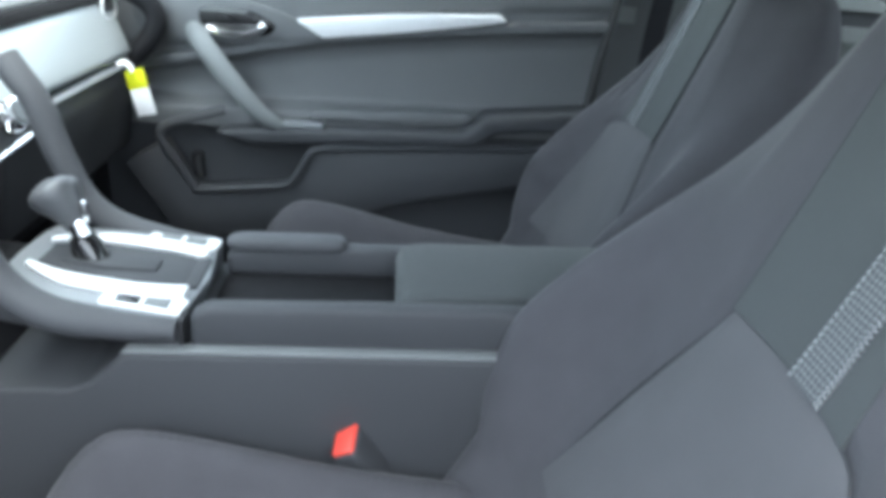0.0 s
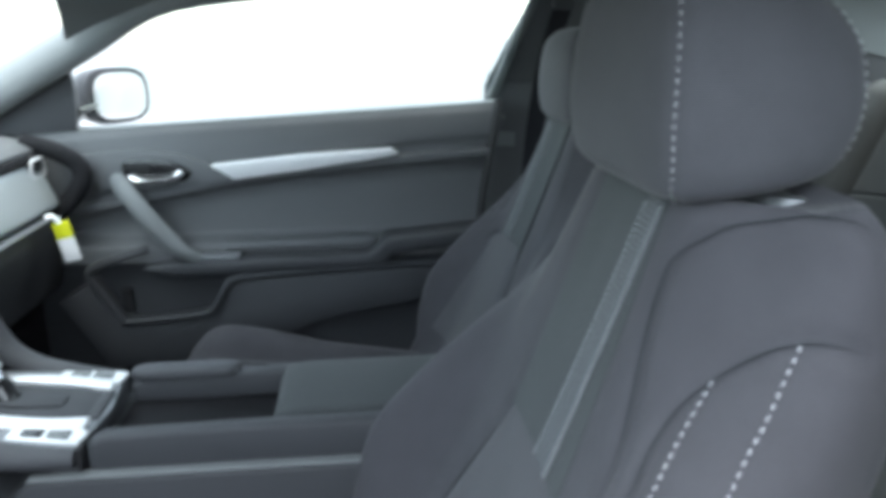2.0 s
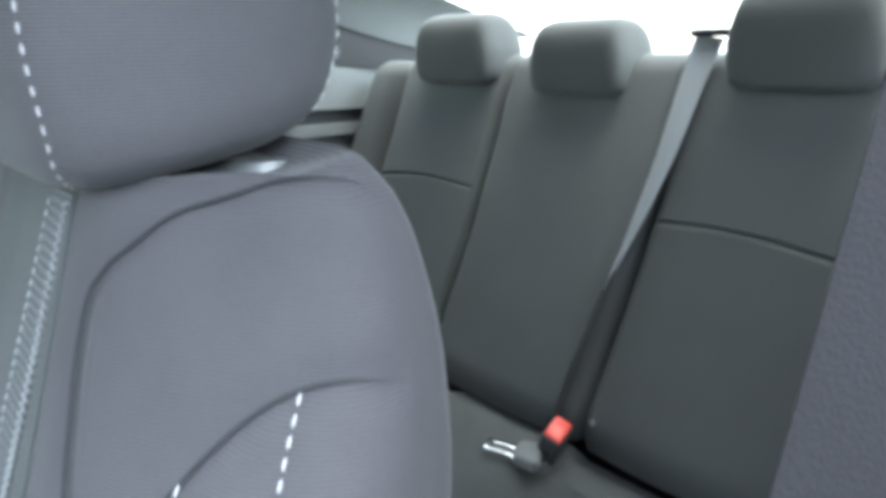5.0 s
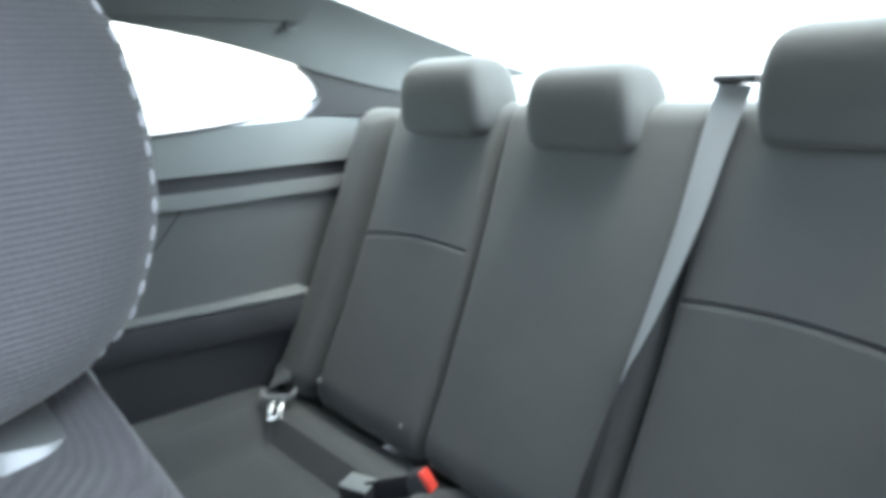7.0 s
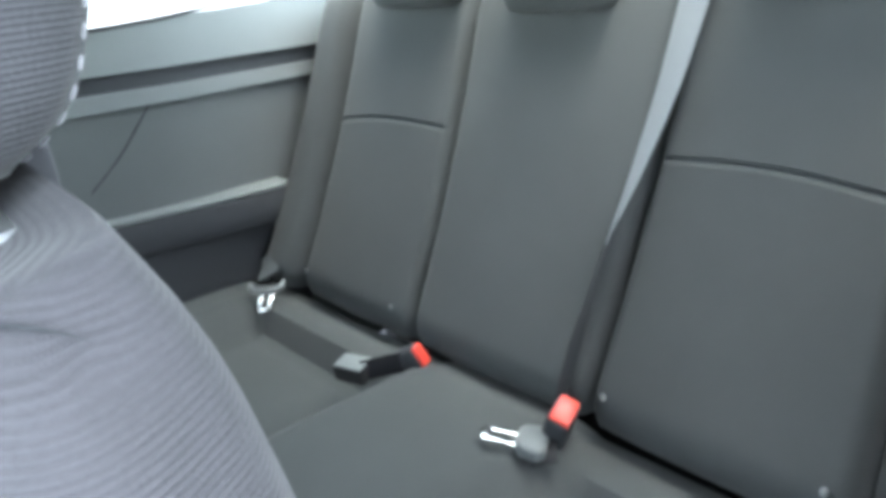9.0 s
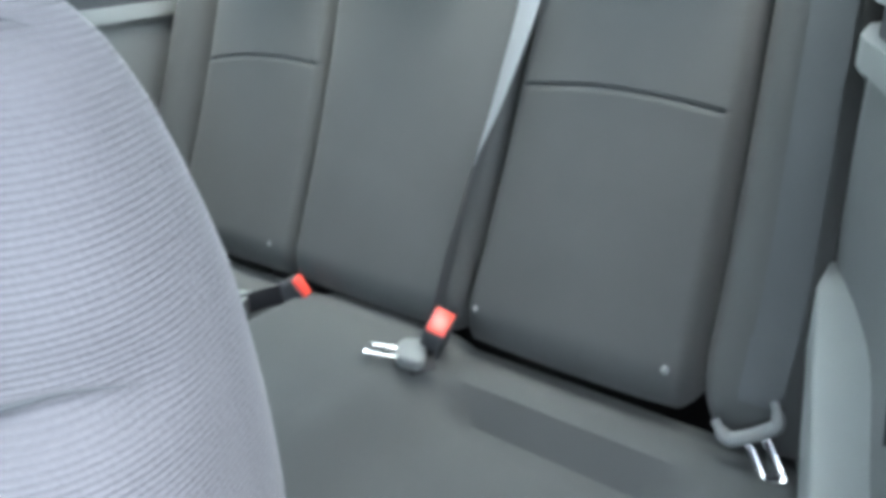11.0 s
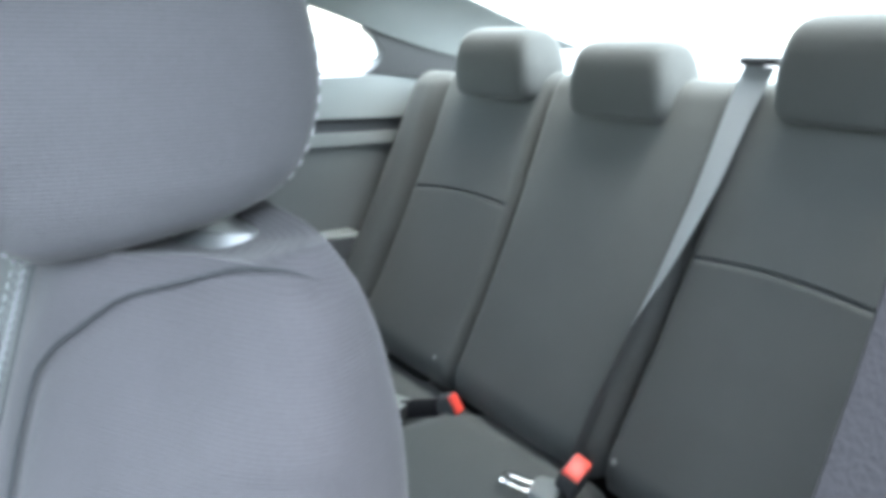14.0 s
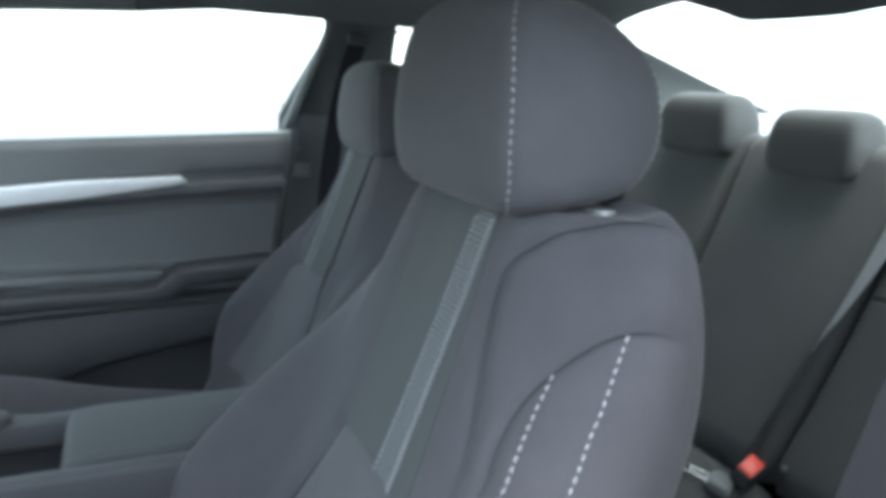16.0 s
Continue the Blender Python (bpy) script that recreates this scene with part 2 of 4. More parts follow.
def table(t, keys):
    """A value from (t, value) keys, on a smooth curve through them that does not overshoot."""
    if t <= keys[0][0]:
        return keys[0][1]
    if t >= keys[-1][0]:
        return keys[-1][1]
    slopes = [(y - x) / (q - p) for (p, x), (q, y) in zip(keys, keys[1:])]
    i = next(k for k in range(len(slopes)) if t <= keys[k + 1][0])

    def tangent(k):
        if k in (0, len(slopes)):
            return 0.0 if len(slopes) == 1 else slopes[min(k, len(slopes) - 1)]
        m, n = slopes[k - 1], slopes[k]
        return 0.0 if m * n <= 0 else 2 * m * n / (m + n)
    (p, x), (q, y) = keys[i], keys[i + 1]
    h = q - p
    k = (t - p) / h
    return (2 * k ** 3 - 3 * k * k + 1) * x + (k ** 3 - 2 * k * k + k) * h * tangent(i) + (3 * k * k - 2 * k ** 3) * y + (k ** 3 - k * k) * h * tangent(i + 1)


def crease(bm, paths, depth=0.0025, width=0.005):
    """Presses soft grooves into a padded mesh along the given paths."""
    bmesh.ops.recalc_face_normals(bm, faces=bm.faces)
    bm.normal_update()
    at = np.array([v.co[:] for v in bm.verts])
    for path in paths:
        line = np.array([q[:] for q in spline(path[::2] if len(path) > 40 else path, 4)])
        near = np.full(len(at), 1e9)
        for q in line:
            near = np.minimum(near, ((at - q) ** 2).sum(1))
        push = depth * np.exp(-near / (width * width))
        for v, d in zip(bm.verts, push):
            if d > 0.00005:
                v.co -= v.normal * float(d)
    return bm


def dashes(path, long, gap, r=0.0011):
    """Stitches along a path of points, joined into one mesh."""
    out = bmesh.new()
    p = [Vector(q) for q in path]
    step, left, i, at = long + gap, 0.0, 0, p[0]
    walked = [0.0]
    for a, b in zip(p, p[1:]):
        walked.append(walked[-1] + (b - a).length)

    def point(s):
        for k in range(len(p) - 1):
            if s <= walked[k + 1]:
                return p[k].lerp(p[k + 1], (s - walked[k]) / max(walked[k + 1] - walked[k], 1e-9))
        return p[-1]
    s = 0.0
    verts, faces = [], []
    while s + long < walked[-1]:
        a, b = point(s), point(s + long)
        d = (b - a).normalized()
        o = d.orthogonal().normalized()
        u = d.cross(o)
        base = len(verts)
        for q, rr in ((a, 0.4), (a.lerp(b, 0.3), 1), (a.lerp(b, 0.7), 1), (b, 0.4)):
            for k in range(5):
                t = 2 * math.pi * k / 5
                verts.append(q + r * rr * (math.cos(t) * o + math.sin(t) * u))
        for ring in range(3):
            for k in range(5):
                faces.append((base + ring * 5 + k, base + ring * 5 + (k + 1) % 5, base + ring * 5 + 5 + (k + 1) % 5, base + ring * 5 + 5 + k))
        s += step
    me = bpy.data.meshes.new("dash")
    me.from_pydata(verts, [], faces)
    out.from_mesh(me)
    bpy.data.meshes.remove(me)
    return out


# ---- ground, unseen light-shaping wall and car shell ----
bm = bmesh.new()
bmesh.ops.create_circle(bm, cap_ends=True, segments=48, radius=900)
bmesh.ops.translate(bm, verts=bm.verts, vec=(0, 0, -0.24))
tagged(part("ground", bm, GROUND, smooth=False), "grey asphalt lot under the car", "ground", kind="structure")

# Out of view; added to block and bounce light at the open door.
tagged(part("unseen_light_wall", box(-7, 7, -1.80, -1.65, -0.24, 1.15, 0.01), UNSEEN_WALL), "unseen plain grey wall added to shape the side light", "wall", kind="structure")
tagged(part("floor", box(-1.15, 1.30, -0.80, 0.80, -0.06, 0.03, 0.01), CARPET), "black carpeted car floor", "floor", kind="structure")
tagged(part("floor_tunnel", box(-1.0, 0.9, -0.13, 0.11, 0.03, 0.25, 0.05, 4), CARPET), "black carpeted tunnel along the floor", "floor", kind="structure")
tagged(part("bulkhead_front", box(-1.2, -1.1, -0.78, 0.78, -0.06, 0.78, 0.01), CARPET), "dark carpeted front bulkhead", "bulkhead", kind="structure")
tagged(part("sill_passenger", box(-1.0, 0.45, 0.70, 0.84, -0.08, 0.12, 0.02), PLASTIC), "dark plastic door sill", "sill", kind="structure")
tagged(part("sill_driver", box(-1.0, 0.45, -0.86, -0.72, -0.08, 0.12, 0.02), PLASTIC), "dark plastic door sill", "sill", kind="structure")


def roof_z(x, y):
    crown = 1.235 - 0.05 * (y / 0.62) ** 2 - 0.06 * (abs(y) / 0.66) ** 8
    return crown - 0.02 * max(0, (x - 0.3) / 0.8) ** 2 - 0.16 * max(0, (-0.2 - x) / 0.5) ** 2


def liner(u, v):
    y = lerp(-0.66, 0.66, v)
    x = lerp(-0.62 + 0.10 * (1 - (y / 0.66) ** 2), 1.08 + 0.02 * (1 - (y / 0.66) ** 2), u)
    return (x, y, roof_z(x, y))


tagged(part("ceiling", sheet(liner, 24, 20, (0, 0, 0.02)), LINER), "pale grey cloth headliner", "headliner", kind="structure")
def header_z(y):
    return table(y, [(-0.62, 1.15), (-0.35, 1.172), (-0.157, 1.155), (-0.035, 1.144), (0.115, 1.145), (0.22, 1.172), (0.397, 1.207), (0.54, 1.197), (0.62, 1.17)])


tagged(part("rear_header", sheet(lambda u, v: (1.08 - 0.05 * v, lerp(-0.62, 0.62, u), lerp(header_z(lerp(-0.62, 0.62, u)), max(roof_z(1.05, lerp(-0.62, 0.62, u)), header_z(lerp(-0.62, 0.62, u))) + 0.004, v)), 40, 4, (0.03, 0, 0.004)), LINER), "dark cloth header above the rear window", "headliner", kind="structure")
tagged(part("roof_panel", sheet(lambda u, v: Vector(liner(u, v)) + Vector((0, (v - 0.5) * 0.12, 0.05)), 24, 20, (0, 0, 0.004)), PAINT), "painted car roof panel", "roof", kind="structure")


def pillar(name, pts, radii, mat, label, flat=0.5, sides=14):
    return tagged(part(name, tube(spline(pts, 6), [table(i / (6 * (len(pts) - 1)), [(k / (len(radii) - 1), r) for k, r in enumerate(radii)]) for i in range(6 * (len(pts) - 1) + 1)], sides, flat), mat), label, "pillar", kind="structure")


for s, side in ((1, "passenger"), (-1, "driver")):
    pillar("a_pillar_" + side, [(-1.12, s * 0.76, 0.735), (-0.88, s * 0.745, 0.86), (-0.62, s * 0.72, 1.0), (-0.40, s * 0.69, 1.10), (-0.02, s * 0.665, 1.135)], [0.060, 0.056, 0.050, 0.042, 0.040], TRIM, "grey plastic windscreen pillar trim", 0.75)
    pillar("roof_rail_" + side, [(-0.02, s * 0.665, 1.135), (0.2, s * 0.68, 1.155), (0.45, s * 0.69, 1.158), (0.62, s * 0.69, 1.15)], [0.04, 0.035, 0.035, 0.035], LINER, "grey roof rail above the side windows", 0.8)
    # C pillar: a broad leaning panel from the roof rail to the shelf
    low = spline([(0.30, s * 0.69, 1.135), (0.50, s * 0.70, 1.128), (0.69, s * 0.70, 1.106), (0.92, s * 0.70, 1.063), (1.145, s * 0.69, 0.994), (1.32, s * 0.665, 0.948), (1.50, s * 0.63, 0.925)], 5)
    high = spline([(0.30, s * 0.55, 1.172), (0.60, s * 0.58, 1.168), (0.85, s * 0.60, 1.160), (1.07, s * 0.60, 1.150), (1.28, s * 0.60, 1.090), (1.48, s * 0.598, 1.028), (1.70, s * 0.59, 0.965)], 5)

    def cpanel(u, v, low=low, high=high, s=s):
        k = u * (len(low) - 1)
        i = min(int(k), len(low) - 2)
        a, c = low[i].lerp(low[i + 1], k - i), high[i].lerp(high[i + 1], k - i)
        return a.lerp(c, v) + Vector((0, s * 0.012, 0.012)) * math.sin(math.pi * v)
    tagged(part("c_pillar_" + side, sheet(cpanel, 30, 8, (0, s * 0.03, 0.015)), LINER), "grey cloth rear roof pillar panel", "pillar", kind="structure")
    def gap(u, v, s=s):
        x = lerp(1.085 + 0.05 * math.sin(math.pi * v) ** 0.7, 1.60, u)
        top = table(x, [(1.07, 1.016), (1.145, 0.998), (1.32, 0.953), (1.46, 0.936), (1.60, 0.928)])
        y = table(x, [(1.07, 0.704), (1.145, 0.698), (1.32, 0.671), (1.46, 0.648), (1.60, 0.632)])
        return (x, s * y, lerp(lerp(0.906, 0.88, u), top, v))
    tagged(part("pillar_gap_" + side, sheet(gap, 14, 10, (0, s * 0.03, 0)), RUBBER), "black corner trim behind the quarter window", "trim", kind="structure")

for s, side in ((1, "passenger"), (-1, "driver")):
    tagged(part("kick_panel_" + side, box(-1.16, -0.785, s * 0.715, s * 0.79, -0.05, 0.80, 0.01), CARPET), "dark footwell side panel", "panel", kind="structure")
# parcel shelf and rear wall
tagged(part("parcel_shelf", prism([(1.20, 0.90), (1.74, 0.93), (1.74, 0.90), (1.20, 0.80)], "y", -0.645, 0.645, 0.006), TRIM), "pale grey cloth parcel shelf behind the rear seat", "shelf", kind="structure")
tagged(part("rear_wall", box(1.28, 1.32, -0.74, 0.74, -0.1, 0.86, 0.01), CARPET), "dark panel behind the rear seat", "panel", kind="structure")
tagged(part("boot_lid", box(1.74, 2.3, -0.75, 0.75, 0.80, 0.90, 0.03), PAINT), "painted boot lid behind the rear window", "boot lid", kind="structure")


def pane(name, corners, label):
    a, b, c, d = (Vector(p) for p in corners)
    ob = part(name, sheet(lambda u, v: a.lerp(b, u).lerp(d.lerp(c, u), v), 4, 4, (0, 0.002, 0.003)), GLASS)
    ob.visible_shadow = False
    return tagged(ob, label, "window", kind="structure")


pane("window_rear", [(1.10, 0.59, 1.165), (1.10, -0.59, 1.165), (1.70, -0.57, 0.96), (1.70, 0.57, 0.96)], "clear sloping rear window")
pane("windscreen", [(-0.55, 0.66, 1.10), (-0.55, -0.66, 1.10), (-1.15, -0.72, 0.78), (-1.15, 0.72, 0.78)], "clear sloping windscreen")
# ---- front seats ----
SEAT = Vector((0.0, -0.37, 0.0))
LEAN = radians(23)


@functools.lru_cache(None)
def back_ring(v):
    """Half outline (across, forward) of the backrest at height v, from the middle of the face round to the middle of the back."""
    w = table(v, [(0, 0.255), (0.25, 0.280), (0.55, 0.280), (0.8, 0.263), (0.92, 0.241), (0.98, 0.224), (1.0, 0.205)])
    b = table(v, [(0, 0.048), (0.12, 0.074), (0.25, 0.086), (0.4, 0.064), (0.55, 0.030), (0.7, -0.012), (0.85, -0.040), (1.0, -0.048)])
    t = table(v, [(0, 0.112), (0.5, 0.143), (0.75, 0.160), (0.88, 0.146), (0.95, 0.126), (1.0, 0.104)])
    full = table(v, [(0.4, 0), (0.8, 1)])
    up = table(v, [(0.40, 0), (0.75, 1), (1.0, 1)])
    ya = 0.92 * b - 0.002 - 0.012 * up
    pts = [(0, 0), (0.46 * w, 0.001), (0.62 * w, 0.28 * b), (0.80 * w, 0.90 * b), (0.91 * w, ya), (0.98 * w, lerp(ya, -t, 0.20)), (1.0 * w, lerp(ya, -t, 0.42)), (0.975 * w, lerp(ya, -t, 0.68)), (lerp(0.88, 0.92, full) * w, lerp(ya, -t, 0.90)), (lerp(0.68, 0.76, full) * w, -t), (0.3 * w, -1.04 * t), (0, -1.05 * t)]
    return [(p.x, p.y) for p in spline([(a, c, 0) for a, c in pts], 9)]


RING_N = len(back_ring(0))
BACK_LOW, BACK_LONG = (0.005, 0.345), 0.592


def back_point(side, q, v, lift=0.0):
    """A point of the driver's backrest in world metres: side +1 inboard, -1 outboard; q from 0 (face) to 1 (back)."""
    ring = back_ring(v)
    k = q * (RING_N - 1)
    i = min(int(k), RING_N - 2)
    a, b = Vector(ring[i]), Vector(ring[i + 1])
    p = a.lerp(b, k - i)
    t = (b - a).normalized()
    p += lift * Vector((-t.y, t.x))
    if side > 0:
        p.x *= table(v, [(0.30, 1.0), (0.60, 0.94), (0.85, 0.86), (1.0, 0.83)])
    s = v * BACK_LONG
    curve = 0.012 * math.sin(math.pi * v)
    x = BACK_LOW[0] + math.sin(LEAN) * s - math.cos(LEAN) * (p.y - curve)
    z = BACK_LOW[1] + math.cos(LEAN) * s + math.sin(LEAN) * (p.y * (1 - 1.30 * max(v, 0) ** 3) - curve)
    return Vector((x, SEAT.y + side * p.x, z))


SAMPLES = [(q / 60, v / 40) for q in range(41) for v in range(41)]
GRID = np.array([back_point(-1, q, v)[:] for q, v in SAMPLES])


def snapped(side, near, lift=0.0):
    """The points of the backrest's surface nearest to a smooth curve through the given ones."""
    out = []
    for p in spline(near, 5):
        q, v = SAMPLES[int(((GRID - np.array(p[:])) ** 2).sum(1).argmin())]
        best = min(((q + a / 300, v + b / 200) for a in range(-5, 6) for b in range(-5, 6) if 0 <= q + a / 300 and 0 <= v + b / 200 <= 1), key=lambda s: (back_point(side, *s) - p).length)
        out.append(back_point(side, *best, lift))
    return out


def smooth_path(p, rounds=3):
    p = [Vector(q) for q in p]
    for _ in range(rounds):
        p = [p[0]] + [(a + 2 * b + c) / 4 for a, b, c in zip(p, p[1:], p[2:])] + [p[-1]]
    return p


def front_seat():
    seat = thing("bucket_seat", "charcoal cloth front bucket seat with pale stitched side bolster", "car seat", (0, SEAT.y, 0), "front seats")
    # central cloth insert, woven strip and their seams lie on the face
    def face(l, v, lift):
        ring = back_ring(v)
        q = next((i for i, p in enumerate(ring) if p[0] >= abs(l)), 8) / (RING_N - 1)
        i = max(1, int(round(q * (RING_N - 1))))
        a, b = ring[i - 1], ring[i]
        k = (i - 1 + (abs(l) - a[0]) / max(b[0] - a[0], 1e-6)) / (RING_N - 1)
        return back_point(1 if l >= 0 else -1, k, v, lift)

    def apex(l):
        return table(l, [(-0.17, 0.50), (-0.14, 0.540), (-0.09, 0.556), (-0.03, 0.562), (0.02, 0.560), (0.045, 0.556), (0.06, 0.52), (0.15, 0.42)])
    rings = []
    for j in range(121):
        v = -0.2 + 1.2 * j / 120
        half = [i / (RING_N - 1) for i in range(RING_N)]
        rings.append([back_point(1, q, v) for q in half] + [back_point(-1, q, v) for q in half[-2:0:-1]])
    top = rings[-1]
    mid = sum(top, Vector()) / len(top)
    for k, up in ((0.96, 0.002), (0.88, -0.001), (0.74, -0.007), (0.6, -0.011), (0.2, -0.012)):
        rings.append([mid.lerp(p, k) + Vector((0.3, 0, 0.95)) * up for p in top])

    edge = [face(l, apex(l), 0.0) for l in [lerp(-0.165, 0.046, k / 30) for k in range(31)]]
    sides = [[face(lerp(l0, l1, v / 30), lerp(0.55, 0.985, v / 30), 0.0) for v in range(31)] for l0, l1, s in ((0.050, 0.062, 1), (-0.128, -0.092, -1))]
    low = [face(table(v / 20, [(0, 0.048), (0.45, 0.092), (1, 0.130)]), lerp(0.553, 0.10, v / 20), 0.0) for v in range(21)]
    shoulder = smooth_path(snapped(-1, [(0.314, -0.583, 0.893), (0.301, -0.572, 0.895), (0.288, -0.553, 0.893), (0.271, -0.537, 0.888), (0.254, -0.520, 0.879), (0.238, -0.508, 0.866), (0.229, -0.501, 0.857), (0.222, -0.496, 0.844), (0.215, -0.498, 0.827), (0.209, -0.503, 0.81), (0.201, -0.511, 0.785), (0.193, -0.520, 0.76), (0.18, -0.540, 0.715), (0.165, -0.560, 0.66)], 0.0004), 4)
    arch = smooth_path(snapped(-1, [(0.298, -0.616, 0.822), (0.281, -0.613, 0.828), (0.269, -0.603, 0.825), (0.253, -0.587, 0.812), (0.233, -0.573, 0.791), (0.213, -0.564, 0.767), (0.197, -0.562, 0.743), (0.183, -0.569, 0.72), (0.172, -0.578, 0.705), (0.150, -0.588, 0.64)]), 5)
    rows = [smooth_path(snapped(-1, pts, 0.0011), 3) for pts in ([(0.268, -0.601, 0.823), (0.257, -0.605, 0.802), (0.246, -0.611, 0.780), (0.232, -0.616, 0.756), (0.214, -0.625, 0.727), (0.185, -0.630, 0.66), (0.16, -0.632, 0.60)], [(0.228, -0.571, 0.786), (0.218, -0.573, 0.769), (0.207, -0.578, 0.752), (0.195, -0.584, 0.733), (0.179, -0.594, 0.71), (0.155, -0.605, 0.65)])]
    shell = crease(loft(rings), [shoulder, arch, edge], 0.0040, 0.0075)
    shell = crease(shell, [sides[0], low], 0.0040, 0.009)
    backrest = part("backrest", crease(shell, rows, 0.0008, 0.006), FABRIC, seat)
    part("insert_upper", sheet(lambda u, v: face(lerp(lerp(-0.128, -0.092, v), lerp(0.048, 0.060, v), u), lerp(apex(lerp(-0.128, 0.045, u)), 1.0, v), 0.0012), 24, 40, (0.003, 0, -0.001)), INSERT, backrest, "smooth charcoal cloth insert")
    part("lumbar_panel", sheet(lambda u, v: face(lerp(lerp(-0.185, -0.160, v), table(v, [(0, 0.132), (0.55, 0.090), (1, 0.045)]), u), lerp(0.08, apex(lerp(-0.160, 0.044, u)) - 0.003, v), 0.0055 * min(1, 8 * u, 8 * (1 - u), 9 * (1 - v)) ** 0.6 - 0.0005), 30, 36, (0.003, 0, -0.001)), LUMBAR_LIT, backrest, "charcoal lumbar panel, lightened as facing the light")
    part("woven_strip", sheet(lambda u, v: face(lerp(lerp(-0.094, -0.089, v), lerp(-0.055, -0.058, v), u), lerp(0.556, 0.99, v), 0.0024), 8, 40, (0.004, 0, -0.001)), STRIP, backrest, "pale grey woven strip down the backrest")
    zig = [face(-0.094 + 0.005 * k / 110 + (0.0045 if k % 2 else -0.0015), lerp(0.556, 0.985, k / 110), 0.0036) for k in range(111)]
    part("strip_stitching", tube(zig, 0.0008, 5), DULLTHREAD, backrest, "fine grey zigzag stitching")
    line = [face(-0.055 - 0.003 * k / 60, lerp(0.556, 0.985, k / 60), 0.0034) for k in range(61)]
    part("strip_stitching", dashes(line, 0.004, 0.002, 0.0007), DULLTHREAD, backrest, "fine grey stitching")
    for path, r in ((edge, 0.0016), (low, 0.0013), (sides[0], 0.0008), (shoulder, 0.0010), (arch, 0.0010)):
        part("seam", tube([p + Vector((0.0009, 0.0009, -0.0003)) for p in path], [r * min(1, 0.05 + k / 9, 0.05 + (len(path) - 1 - k) / 9) for k in range(len(path))], 6), SEAM, backrest)
    for path in rows:
        part("side_stitching", dashes(path, 0.0050, 0.0030, 0.00075), THREAD, backrest, "pale dashed stitching on the side bolster")

    # headrest on two posts
    posts = part("headrest_base", loft([[Vector((0.313 + 0.028 * math.copysign(abs(math.cos(a)) ** 0.7, math.cos(a)) * (1 - 0.12 * t) + t * 0.004, SEAT.y - 0.012 + (0.136 - 0.012 * t) * math.copysign(abs(math.sin(a)) ** 0.6, math.sin(a)), 0.862 + 0.033 * t)) for a in (2 * math.pi * k / 20 for k in range(20))] for t in (0, 0.6, 0.85, 1)]), COLLAR, seat, "pale satin headrest collar")
    for y in (-0.06, 0.06):
        part("headrest_post", tube([(0.255, SEAT.y + y, 0.86), (0.285, SEAT.y + y, 0.95)], 0.007, 10), CHROME, seat, "chrome post")

    def head_ring(v):
        w = table(v, [(0, 0.094), (0.04, 0.122), (0.10, 0.137), (0.2, 0.143), (0.4, 0.144), (0.58, 0.138), (0.78, 0.124), (0.92, 0.099), (1, 0.06)])
        f = table(v, [(0, 0.040), (0.05, 0.060), (0.12, 0.072), (0.4, 0.083), (0.75, 0.076), (0.95, 0.048), (1, 0.02)])
        r = table(v, [(0, 0.035), (0.05, 0.058), (0.15, 0.075), (0.36, 0.084), (0.6, 0.082), (0.8, 0.066), (1, 0.02)])
        z = 0.891 + 0.180 * v
        x = 0.277 + 0.02 * v - 0.02 * v * v
        half = [(0, f), (0.5 * w, f * 0.99), (0.78 * w, f * 0.94), (0.91 * w, f * 0.81), (0.98 * w, 0.4 * f), (w, -0.1 * r), (0.97 * w, -0.58 * r), (0.84 * w, -0.90 * r), (0.4 * w, -r), (0, -r)]
        pts = [(a, b) for a, b, _ in spline([(p[0], p[1], 0) for p in half], 4)]
        full = pts + [(-a, b) for a, b in pts[-2:0:-1]]
        return [Vector((x - b * 0.98, SEAT.y - 0.012 + a, z + b * (0.17 * v - 0.16 * (1 - v)))) for a, b in full], len(pts)
    rings = [head_ring(0.5 - 0.5 * math.cos(math.pi * j / 50))[0] for j in range(51)]
    n = len(rings[0])

    def along(j, q):
        k = int(q)
        return rings[j][k % n].lerp(rings[j][(k + 1) % n], q - k)
    slant = [table(j, [(3, 8.6), (10, 10.0), (20, 10.8), (46, 10.4)]) for j in range(3, 47)]
    lines = [[along(j, q) for j, q in zip(range(3, 47), slant)], [along(j, n - q) for j, q in zip(range(3, 47), slant)]]
    lines += [[along(j, q) for j in range(3, 47)] for q in (27.4, n - 27.4)]
    head = part("headrest", crease(loft(rings), lines, 0.0016, 0.005), KNIT_LIT, seat)
    for line in lines:
        mid = Vector((0.283, SEAT.y, 0.97))
        part("headrest_stitching", dashes([p + (p - mid).normalized() * -0.0003 for p in line], 0.0042, 0.0036, 0.00065), THREAD, head, "pale dashed stitching")

    # cushion: a lofted pad with raised sides and a rounded front
    def cushion(u, v):
        x = lerp(-0.545, 0.06, v)
        front = max(0.0, 1 - v / 0.16)
        l = lerp(-1, 1, u)
        w = 0.238 - 0.03 * front ** 2
        side = max(0.0, (abs(l) - 0.60) / 0.40)
        z = 0.345 - 0.075 * v + 0.062 * math.sin(math.pi * min(1, side * 1.15)) * table(v, [(0, 0.3), (0.22, 1), (0.6, 0.55), (1, 0.4)])
        z -= 0.09 * max(0, (side - 0.62) / 0.38) ** 2 + 0.085 * front ** 2
        return (x, SEAT.y + l * w, z)
    bm = sheet(cushion, 40, 30)
    rim = [e for e in bm.edges if e.is_boundary]
    ext = bmesh.ops.extrude_edge_only(bm, edges=rim)
    for g in ext["geom"]:
        if isinstance(g, bmesh.types.BMVert):
            g.co.z = 0.17
